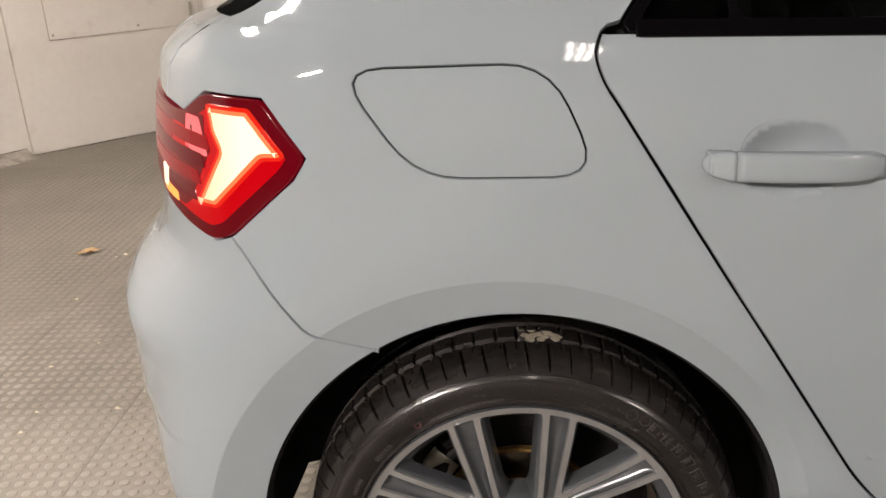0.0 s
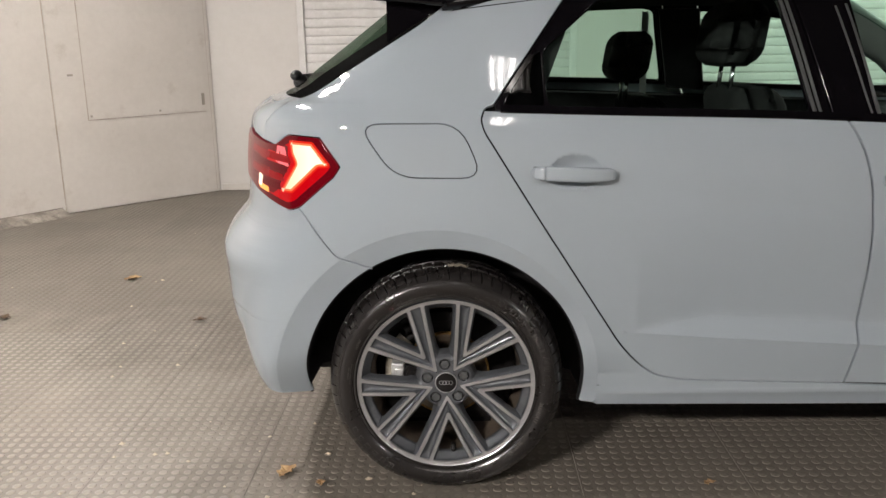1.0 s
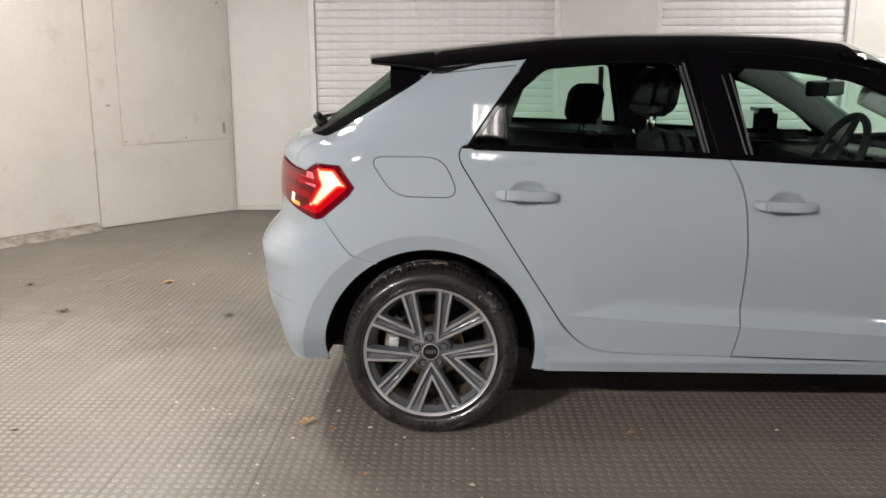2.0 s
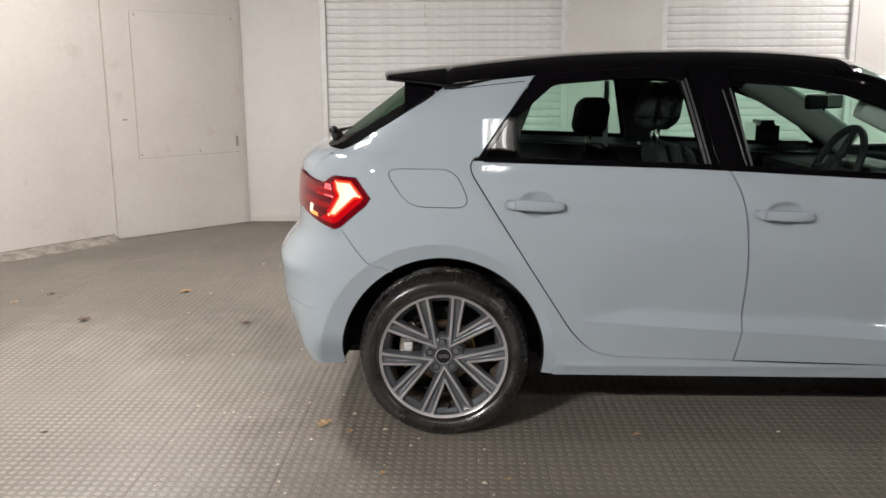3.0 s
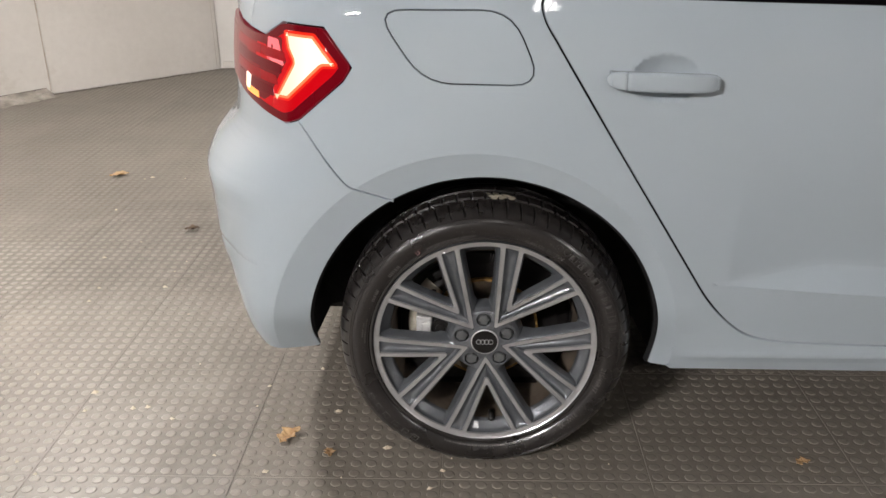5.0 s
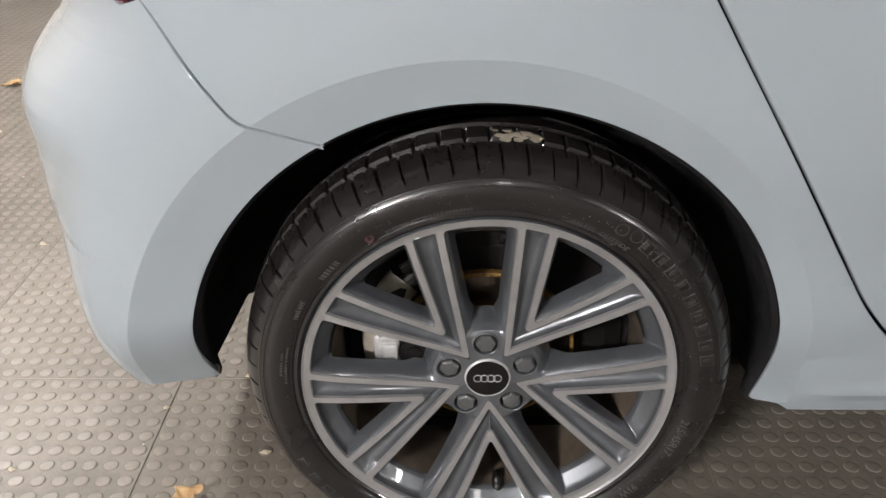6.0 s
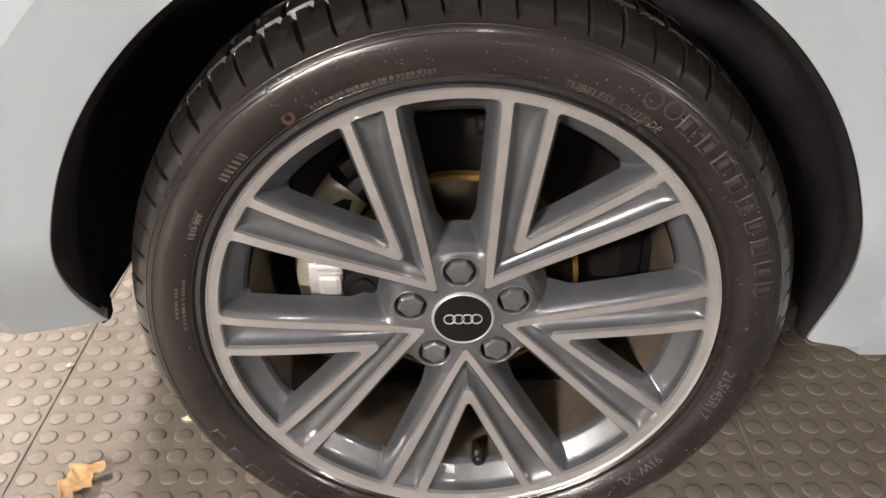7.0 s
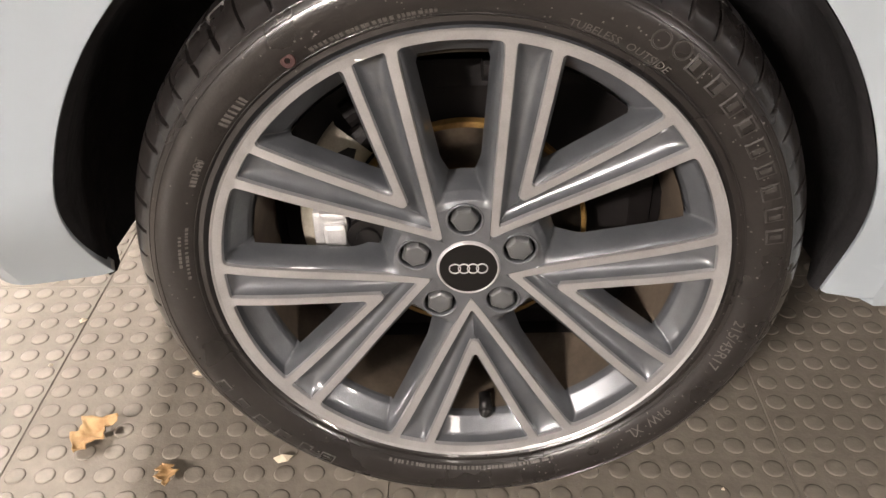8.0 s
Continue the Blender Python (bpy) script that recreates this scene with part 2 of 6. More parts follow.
BACK_WALL = varied(material("white_wall_paint", (0.78, 0.75, 0.69), 0.55), (0.533, 0.512, 0.477), (0.602, 0.581, 0.546), 1.1, fine=25, bump=0.0008, bump_scale=18, grain_mix=0.07)
SHUTTER = varied(material("white_shutter_slat", (0.80, 0.79, 0.77), 0.4), (0.594, 0.581, 0.558), (0.657, 0.643, 0.621), 1.5)
CEILING = varied(material("dark_ceiling_paint", (0.05, 0.05, 0.05), 0.85), (0.035, 0.035, 0.035), (0.06, 0.06, 0.058), 1.0)
DARK_WALL = varied(material("dark_far_wall", (0.06, 0.06, 0.058), 0.7), (0.045, 0.045, 0.043), (0.075, 0.073, 0.07), 1.0, bump=0.002, bump_scale=20)
KERB = varied(material("grey_mortar", (0.32, 0.29, 0.25), 0.9), (0.13, 0.115, 0.095), (0.34, 0.31, 0.265), 9, bump=0.008, bump_scale=40)
LEAF = varied(material("dry_leaf", (0.42, 0.24, 0.08), 0.7), (0.27, 0.145, 0.055), (0.46, 0.31, 0.15), 40)
LEAF_DARK = varied(material("dark_dead_leaf", (0.06, 0.035, 0.02), 0.8), (0.04, 0.024, 0.014), (0.10, 0.06, 0.03), 40)
MUD = varied(material("pale_dried_mud", (0.42, 0.37, 0.28), 0.9), (0.30, 0.26, 0.19), (0.5, 0.45, 0.36), 60)
CRUMB = material("pale_crumb", (0.55, 0.48, 0.36), 0.9)
TUBES = {key: glowing(key + "_fluorescent_tube", (1.0, 0.955, 0.90), glow, (0.8, 0.8, 0.8)) for key, glow in TUBE_GLOW.items()}
TUBE_OFF = material("unlit_tube", (0.7, 0.7, 0.68), 0.3)
SOUTH_WALL = varied(material("grey_far_wall", (0.17, 0.165, 0.16), 0.7), (0.30, 0.295, 0.285), (0.40, 0.395, 0.385), 0.8, bump=0.001, bump_scale=20)
GRIME = varied(material("grimy_joint", (0.30, 0.27, 0.23), 0.9), (0.27, 0.23, 0.18), (0.44, 0.40, 0.34), 6)
WALL_GAP = varied(material("dark_wall_joint", (0.05, 0.04, 0.03), 0.9), (0.025, 0.02, 0.015), (0.16, 0.13, 0.10), 14)
TRAY = material("white_lamp_tray", (0.8, 0.8, 0.78), 0.4)
BRASS = material("painted_over_fitting", (0.26, 0.235, 0.20), 0.6)


# ---------------------------------------------------------------- mesh helpers
def part(name, bm, mat, parent=None, label="", smooth=False):
    """Link a bmesh as one mesh object, under parent where one is given."""
    me = bpy.data.meshes.new(name)
    bm.normal_update()
    bm.to_mesh(me)
    bm.free()
    me.materials.append(mat)
    if smooth:
        me.shade_smooth()
    ob = new(name, me)
    if parent:
        ob.parent = parent
    if label:
        tagged(ob, label)
    return ob


def raw(name, verts, faces, mat, parent=None, label="", normals=None, smooth=False, sharp=0.0):
    me = bpy.data.meshes.new(name)
    me.from_pydata([tuple(v) for v in verts], [], faces)
    me.materials.append(mat)
    if smooth or normals is not None:
        me.shade_smooth()
    if sharp:
        me.set_sharp_from_angle(angle=radians(sharp))
    if normals is not None:
        me.normals_split_custom_set_from_vertices([tuple(n) for n in normals])
    ob = new(name, me)
    if parent:
        ob.parent = parent
    if label:
        tagged(ob, label)
    return ob


def box(bm, x0, y0, z0, x1, y1, z1, bevel=0.0):
    made = bmesh.ops.create_cube(bm, size=1, matrix=Matrix.LocRotScale(((x0 + x1) / 2, (y0 + y1) / 2, (z0 + z1) / 2), None, (x1 - x0, y1 - y0, z1 - z0)))
    if bevel:
        edges = list({e for v in made["verts"] for e in v.link_edges})
        bmesh.ops.bevel(bm, geom=edges, offset=bevel, segments=2, affect="EDGES", profile=0.6)
    return bm


def tube(bm, a, b, r0, r1=None, sides=12, caps=True):
    a, b = Vector(a), Vector(b)
    d = b - a
    m = Matrix.Translation((a + b) / 2) @ d.to_track_quat("Z", "Y").to_matrix().to_4x4()
    bmesh.ops.create_cone(bm, cap_ends=caps, segments=sides, radius1=r0, radius2=r0 if r1 is None else r1, depth=d.length, matrix=m)
    return bm


def hermite(xs, ys):
    """A smooth curve through a few values, as a function."""
    xs, ys = np.array(xs, float), np.array(ys, float)
    h, d = np.diff(xs), np.diff(ys) / np.diff(xs)
    m = np.zeros(len(xs))
    m[0], m[-1] = d[0], d[-1]
    for i in range(1, len(xs) - 1):
        m[i] = 0 if d[i - 1] * d[i] <= 0 else (h[i - 1] + h[i]) * 1.0 / (h[i] / d[i - 1] + h[i - 1] / d[i])

    def at(x):
        x = np.clip(np.asarray(x, float), xs[0], xs[-1])
        i = np.clip(np.searchsorted(xs, x) - 1, 0, len(xs) - 2)
        t = (x - xs[i]) / h[i]
        return (ys[i] * (1 + 2 * t) * (1 - t) ** 2 + m[i] * h[i] * t * (1 - t) ** 2 + ys[i + 1] * t * t * (3 - 2 * t) - m[i + 1] * h[i] * t * t * (1 - t))

    return at


def natural(xs, ys):
    """A natural cubic spline through a few values, as a function: no jumps in curvature."""
    xs, ys = np.array(xs, float), np.array(ys, float)
    n, h = len(xs), np.diff(xs)
    m = np.zeros((n, n))
    rhs = np.zeros(n)
    m[0, 0] = m[-1, -1] = 1
    for i in range(1, n - 1):
        m[i, i - 1 : i + 2] = h[i - 1], 2 * (h[i - 1] + h[i]), h[i]
        rhs[i] = 6 * ((ys[i + 1] - ys[i]) / h[i] - (ys[i] - ys[i - 1]) / h[i - 1])
    c = np.linalg.solve(m, rhs)

    def at(x):
        x = np.clip(np.asarray(x, float), xs[0], xs[-1])
        i = np.clip(np.searchsorted(xs, x) - 1, 0, n - 2)
        a, b, k = xs[i + 1] - x, x - xs[i], h[i]
        return c[i] * a**3 / (6 * k) + c[i + 1] * b**3 / (6 * k) + (ys[i] / k - c[i] * k / 6) * a + (ys[i + 1] / k - c[i + 1] * k / 6) * b

    return at


def smoothstep(a, b, x):
    t = np.clip((np.asarray(x, float) - a) / (b - a), 0, 1)
    return t * t * (3 - 2 * t)


def spline(points, step=0.008):
    """Catmull-Rom through the points, resampled."""
    p = np.array(points, float)
    p = np.vstack([2 * p[0] - p[1], p, 2 * p[-1] - p[-2]])
    out = []
    for i in range(1, len(p) - 2):
        n = max(2, int(np.linalg.norm(p[i + 1] - p[i]) / step))
        k0, k1, k2 = (max(1e-6, np.linalg.norm(p[i + j] - p[i + j - 1])) ** 0.5 for j in (0, 1, 2))
        m1 = (p[i + 1] - p[i]) / k1 - (p[i + 1] - p[i - 1]) / (k0 + k1) + (p[i] - p[i - 1]) / k0
        m2 = (p[i + 2] - p[i + 1]) / k2 - (p[i + 2] - p[i]) / (k1 + k2) + (p[i + 1] - p[i]) / k1
        m1, m2 = m1 * k1, m2 * k1
        for t in np.arange(n) / n:
            out.append(p[i] * (2 * t**3 - 3 * t**2 + 1) + m1 * (t**3 - 2 * t**2 + t) + p[i + 1] * (3 * t**2 - 2 * t**3) + m2 * (t**3 - t**2))
    out.append(p[-2])
    return [tuple(q) for q in out]


def straight(a, b, step=0.01):
    n = max(1, int(math.dist(a, b) / step))
    return [(a[0] + (b[0] - a[0]) * i / n, a[1] + (b[1] - a[1]) * i / n) for i in range(n + 1)]


def chain(*runs):
    """Join runs of points into one closed outline, without doubled points."""
    out = []
    for run in runs:
        for q in run:
            if not out or math.dist(out[-1], q) > 0.0025:
                out.append((float(q[0]), float(q[1])))
    while math.dist(out[0], out[-1]) < 0.0025:
        out.pop()
    return out


def poly(points, step=0.01, radius=0.0):
    """A closed outline of straight sides, its corners rounded."""
    n, out = len(points), []
    for i in range(n):
        a, b, c = (np.array(points[(i + j) % n], float) for j in (-1, 0, 1))
        if radius:
            u, w = a - b, c - b
            r = min(radius, np.linalg.norm(u) * 0.45, np.linalg.norm(w) * 0.45)
            p0, p1 = b + u / np.linalg.norm(u) * r, b + w / np.linalg.norm(w) * r
            out.append([tuple((1 - t) ** 2 * p0 + 2 * t * (1 - t) * b + t * t * p1) for t in np.linspace(0, 1, 6)])
        else:
            out.append([tuple(b)])
    runs = []
    for i in range(n):
        runs += [out[i], straight(out[i][-1], out[(i + 1) % n][0], step)]
    return chain(*runs)


def inside(points, loop):
    p, q = np.asarray(points, float), np.asarray(loop, float)
    r = np.roll(q, -1, axis=0)
    hit = np.zeros(len(p), bool)
    for (x0, y0), (x1, y1) in zip(q, r):
        if y0 == y1:
            continue
        cross = ((y0 > p[:, 1]) != (y1 > p[:, 1])) & (p[:, 0] < (x1 - x0) * (p[:, 1] - y0) / (y1 - y0) + x0)
        hit ^= cross
    return hit


def shrink(loop, by):
    q = np.asarray(loop, float)
    area = 0.5 * np.sum(q[:, 0] * np.roll(q[:, 1], -1) - np.roll(q[:, 0], -1) * q[:, 1])
    if area < 0:
        q = q[::-1]
    d = np.roll(q, -1, axis=0) - np.roll(q, 1, axis=0)
    d /= np.maximum(1e-9, np.linalg.norm(d, axis=1))[:, None]
    return q + np.stack([-d[:, 1], d[:, 0]], 1) * by


def filled(loops, step, creases=()):
    """Triangles inside the first loop and outside the others, over a grid; the loops' points come first."""
    from mathutils.geometry import delaunay_2d_cdt
    pts, edges, base = [], [], 0
    for loop in loops:
        n = len(loop)
        pts += [tuple(q) for q in loop]
        edges += [(base + i, base + (i + 1) % n) for i in range(n)]
        base += n
    rim = np.array(pts)
    extra, links = [], []
    for run in creases:
        run = np.array(run)
        ok = inside(run, loops[0])
        for hole in loops[1:]:
            ok &= ~inside(run, hole)
        ok &= np.array([np.min(np.sum((rim - g) ** 2, axis=1)) for g in run]) > 0.004**2
        at = {}
        for i in np.where(ok)[0]:
            at[i] = base + len(extra)
            extra.append(tuple(run[i]))
        links += [(at[i], at[i + 1]) for i in at if i + 1 in at]
    pts, edges = pts + extra, edges + links
    block = np.array(pts)
    lo, hi = rim.min(0), rim.max(0)
    gx, gy = np.meshgrid(np.arange(lo[0] + step / 2, hi[0], step), np.arange(lo[1] + step / 2, hi[1], step))
    grid = np.stack([gx.ravel(), gy.ravel()], 1)
    keep = inside(grid, loops[0])
    for hole in loops[1:]:
        keep &= ~inside(grid, hole)
    grid = grid[keep]
    if len(grid):
        near = np.array([np.min(np.sum((block - g) ** 2, axis=1)) for g in grid])
        grid = grid[near > (0.55 * step) ** 2]
    vs, _, fs, *_ = delaunay_2d_cdt([Vector(q) for q in pts] + [Vector(q) for q in grid], edges, [], 0, 1e-7)
    vs = np.array([tuple(v) for v in vs])
    mid = np.array([vs[list(f)].mean(0) for f in fs])
    keep = inside(mid, loops[0])
    for hole in loops[1:]:
        keep &= ~inside(mid, hole)
    return vs, [tuple(f) for f, k in zip(fs, keep) if k]


# ---------------------------------------------------------------- the car's skin
HUB_Z, ARCH_X, ARCH_Z, ARCH_R = 0.305, -0.004, 0.300, 0.367
WHEELBASE, MID_Y, CORNER = 2.563, 0.862, 0.42

side_curve = natural(
    [0.16, 0.24, 0.34, 0.50, 0.66, 0.80, 0.90, 0.96, 1.01, 1.06, 1.14, 1.24, 1.34, 1.42],
    [0.080, 0.046, 0.030, 0.014, 0.006, 0.003, 0.0085, 0.0215, 0.045, 0.066, 0.096, 0.141, 0.198, 0.255])
SWAGE_Z, SWAGE_FALL = 0.4139, 0.0635
rear_curve = hermite(
    [0.16, 0.21, 0.24, 0.27, 0.30, 0.35, 0.40, 0.46, 0.52, 0.58, 0.615, 0.65, 0.68, 0.71, 0.74, 0.77, 0.88, 0.94, 0.98, 1.00, 1.02, 1.04, 1.10, 1.20, 1.27, 1.33, 1.42],
    [-0.36, -0.455, -0.52, -0.565, -0.596, -0.624, -0.645, -0.663, -0.675, -0.685, -0.686, -0.673, -0.651, -0.629, -0.618, -0.615, -0.613, -0.611, -0.600, -0.580, -0.545, -0.475, -0.390, -0.255, -0.165, -0.09, 0.0])
round_curve = hermite([0.16, 0.22, 0.40, 0.55, 0.65, 0.75, 0.85, 0.95, 1.0, 1.06, 1.42], [3.5, 3.5, 3.4, 2.9, 2.6, 2.52, 2.45, 2.3, 2.4, 2.9, 3.0])
nose_curve = hermite([0.16, 0.3, 0.5, 0.7, 0.85, 0.95, 1.42], [3.26, 3.31, 3.33, 3.30, 3.20, 3.05, 2.95])

_p = np.concatenate([np.linspace(0, 0.9, 200) ** 1.0, np.linspace(0.9, 1, 200)[1:]])
_q = (1 - _p**3) ** (1 / 3)
_arc = np.concatenate([[0], np.cumsum(np.hypot(np.diff(_p) * CORNER, np.diff(_q) * 0.82))])
ARC = float(_arc[-1])


def swage(x, z):
    """The fold low on the doors: a ledge that looks up, ending in a sharp crease, run out to a point by the rear wheel."""
    fade = 1 - smoothstep(1.85, 2.15, x)
    v = z + SWAGE_FALL * (x - 0.85) - SWAGE_Z
    h = 0.052 * np.clip((x - 0.490) / 0.20, 0, 1) ** 0.8
    low = -0.17 * h * (1 + v / 0.115)
    rise = 0.74 * v - 0.17 * h
    top = (0.74 - 0.17) * h * (1 - smoothstep(0.02, 0.33, v))
    k = 0.004
    band = -k * np.log(np.exp(-rise / k) + np.exp(-top / k))
    return np.where(v < 0, np.minimum(low, 0) * (v > -0.115), band) * fade


def side_offset(x, z):
    """How far inside the car's widest plane its flank lies."""
    zz = z + 0.052 * (np.clip(x, -0.3, 2.3) - 0.55) * smoothstep(0.45, 0.75, z)
    y = side_curve(zz)
    y = y + swage(x, z)
    y = y + 0.0034 * np.exp(-(((z - 0.806 + 0.099 * (x - 0.541)) / 0.036) ** 2)) * smoothstep(0.30, 0.60, x)
    y = y + 0.030 * smoothstep(0.15, -0.5, x) * smoothstep(0.6, 0.95, z) * (1 - 0.95 * smoothstep(0.95, 1.30, z))
    y = y - 0.005 * np.exp(-(((z - 0.262) / 0.011) ** 2)) * smoothstep(0.40, 0.46, x) * (1 - smoothstep(2.05, 2.12, x))
    return y


def skin(s, z):
    """The car's right flank and right half of its tail and nose: s runs along it (it is x on the flank), z is the height."""
    s, z = np.asarray(s, float), np.asarray(z, float)
    back, front = rear_curve(z) + CORNER, nose_curve(z) - CORNER
    x = np.clip(s, back, front)
    y = side_offset(x, z)
    for over, sign in ((back - s, -1), (s - front, 1)):
        run = np.clip(over, 0, ARC)
        p, n = np.interp(run, _arc, _p), round_curve(z)
        q = (1 - p**n) ** (1 / n)
        x = x + sign * CORNER * p
        y = y + (MID_Y - y) * (1 - q)
    ridge = 0.008 * smoothstep(0.735, 0.630, z) * smoothstep(0.560, 0.612, z) * smoothstep(-0.30, -0.48, s)
    x, y = x - ridge * 0.8, y - ridge * 0.6
    for hub in (0.0, WHEELBASE):
        rho = np.hypot(x - ARCH_X + 0.018 - hub, z - ARCH_Z + 0.002)
        lip = -0.006 + np.where(x > hub, 0.020, 0.0) * smoothstep(0.66, 0.42, z) + np.where(x > hub, 0.052, 0.080) * smoothstep(0.40, 0.20, z) + 0.30 * np.clip(0.422 - rho, 0, 0.1)
        w = 1 - smoothstep(0.422, 0.57, rho)
        bent = y * (1 - w) + lip * w
        y = np.where(rho < 0.422, bent, np.minimum(y, bent))
    return np.stack([x, y, z], -1)


def skin_normal(s, z, e=0.002):
    du = skin(s + e, z) - skin(s - e, z)
    dv = skin(s, z + e) - skin(s, z - e)
    n = np.cross(du, dv)
    return n / np.maximum(1e-9, np.linalg.norm(n, axis=-1))[:, None]


def s_at_x(x, z):
    """Where along the skin, round the tail's corner, it reaches this x."""
    back = float(rear_curve(z)) + CORNER
    return x if x >= back else back - float(np.interp(min(0.999, (back - x) / CORNER), _p, _arc))


def s_at_y(y, z):
    """Where along the skin, round the tail's corner, it reaches this y."""
    back = float(rear_curve(z)) + CORNER
    y0 = float(side_offset(back, z))
    q, n = 1 - (y - y0) / (MID_Y - y0), float(round_curve(z))
    return back - float(np.interp((1 - q**n) ** (1 / n), _p, _arc))


S_END = lambda z: float(rear_curve(z)) + CORNER - ARC  # noqa: E731


def panel(name, loops, mat, parent, label="", step=0.014, gap=0.0022, lift=0.0, deep=0.014, mirror=False, flange=True, creases=()):
    """A panel of the car's skin, bounded by outlines in (s, z), with rolled edges that turn inwards."""
    rims = [shrink(loops[0], gap)] + [shrink(h, -gap)[::-1] for h in loops[1:]]
    flat, faces = filled(rims, step, creases)
    v = skin(flat[:, 0], flat[:, 1])
    n = skin_normal(flat[:, 0], flat[:, 1])
    v = v + n * (lift(flat)[:, None] if callable(lift) else lift)
    if callable(lift):
        e = 0.002
        up = lambda a, b: skin(flat[:, 0] + a, flat[:, 1] + b) + skin_normal(flat[:, 0] + a, flat[:, 1] + b) * lift(flat + np.array((a, b)))[:, None]  # noqa: E731
        n = np.cross(up(e, 0) - up(-e, 0), up(0, e) - up(0, -e))
        n /= np.maximum(1e-9, np.linalg.norm(n, axis=-1))[:, None]
    verts, norms, tris = list(v), list(n), []
    for f in faces:
        a, b, c = (v[i] for i in f[:3])
        tris.append(f if np.dot(np.cross(b - a, c - a), n[f[0]]) > 0 else f[::-1])
    if flange:
        base = 0
        for rim in rims:
            k = len(rim)
            ring = np.arange(base, base + k)
            d = np.roll(v[ring], -1, axis=0) - np.roll(v[ring], 1, axis=0)
            out = np.cross(d, n[ring])
            out /= np.maximum(1e-9, np.linalg.norm(out, axis=1))[:, None]
            a = len(verts)
            verts += list(v[ring] - n[ring] * 0.002 + out * 0.0012)
            norms += list(out * 0.95 + n[ring] * 0.3)
            verts += list(v[ring] - n[ring] * deep + out * 0.0012)
            norms += list(out)
            for i in range(k):
                j = (i + 1) % k
                tris.append((base + i, a + i, a + j, base + j))
                tris.append((a + i, a + k + i, a + k + j, a + j))
            base += k
    verts, norms = np.array(verts), np.array(norms)
    if mirror:
        verts[:, 1], norms[:, 1] = 2 * MID_Y - verts[:, 1], -norms[:, 1]
        tris = [t[::-1] for t in tris]
    if not creases or mirror:
        return raw(name, verts, tris, mat, parent, label, normals=norms)
    # each corner's normal is taken a little inside its own triangle, so that creases stay crisp
    ob = raw(name, verts, tris, mat, parent, label, smooth=True)
    k = len(flat)
    corner, at = [], []
    for t in tris:
        mid = flat[list(t)].mean(0) if max(t) < k else None
        for i in t:
            if mid is None:
                corner.append(norms[i])
            else:
                to = mid - flat[i]
                at.append((len(corner), flat[i] + to / max(1e-9, np.linalg.norm(to)) * 0.0032))
                corner.append(None)
    where = np.array([q for _, q in at])
    found = skin_normal(where[:, 0], where[:, 1], 0.0012)
    for (i, _), nn in zip(at, found):
        corner[i] = nn
    ob.data.normals_split_custom_set([tuple(c) for c in corner])
    return ob


def arch(a0, a1, hub=0.0, r=None, n=60):
    r = r or ARCH_R
    return [(hub + ARCH_X + r * math.cos(radians(a)), ARCH_Z + r * math.sin(radians(a))) for a in np.linspace(a0, a1, n)]


car = tagged(new("car"), "pale grey five-door hatchback with black roof and lit tail lamp", "car")
car.empty_display_size = 0.3

SEAM = straight((-0.368, 0.771), (-0.276, 0.661), 0.02) + [(-0.268, 0.654), (-0.258, 0.649)] + straight((-0.250, 0.646), (-0.181, 0.618), 0.02)
DOOR_REAR = [(0.104, 1.012), (0.097, 0.992), (0.104, 0.962), (0.128, 0.921), (0.222, 0.769), (0.315, 0.622), (0.409, 0.473), (0.450, 0.410), (0.486, 0.366), (0.513, 0.340), (0.549, 0.316), (0.610, 0.301), (0.680, 0.296), (1.046, 0.284)]
DOOR_MID = [(0.985, 0.984), (1.002, 0.958), (1.035, 0.884), (1.054, 0.805), (1.066, 0.690), (1.071, 0.560), (1.065, 0.400), (1.046, 0.284)]
DOOR_FRONT = [(1.985, 0.925), (2.03, 0.82), (2.06, 0.66), (2.07, 0.45), (2.05, 0.256)]
BELT = [(0.104, 1.012), (0.428, 1.000), (0.822, 0.986), (0.985, 0.978), (1.543, 0.946), (1.985, 0.922)]
RAIL = [(0.010, 1.268), (0.173, 1.285), (0.325, 1.300), (0.60, 1.320), (0.837, 1.328), (1.00, 1.326), (1.24, 1.310), (1.45, 1.276), (1.62, 1.222), (1.85, 1.10), (2.10, 0.955)]
GLASS_EDGE = [(0.010, 1.268), (-0.058, 1.218), (-0.134, 1.172), (-0.259, 1.097), (-0.354, 1.044), (-0.392, 1.034)]
rail_run = spline(RAIL)
belt_run = spline(BELT)


def upto(run, x0, x1):
    return [q for q in run if x0 - 1e-6 <= q[0] <= x1 + 1e-6]


def flat_s(points):
    return [(s_at_x(x, z), z) for x, z in points]


T_NOTCH = (s_at_y(0.135, 0.92), 0.922)
TAIL_TOP = [(-0.306, 0.949), (-0.392, 0.952), T_NOTCH, (s_at_y(0.26, 0.93), 0.932), (s_at_y(0.50, 0.935), 0.935)]
TAIL_LOW = [(s_at_y(0.50, 0.80), 0.80), (s_at_y(0.28, 0.80), 0.812), (s_at_y(0.15, 0.79), 0.786), (-0.425, 0.770), (-0.395, 0.762), (-0.368, 0.771), (-0.272, 0.852), (-0.254, 0.878)]
TAIL = poly(flat_s(TAIL_TOP[:2]) + TAIL_TOP[2:] + TAIL_LOW[:3] + flat_s(TAIL_LOW[3:]), 0.008, 0.014)

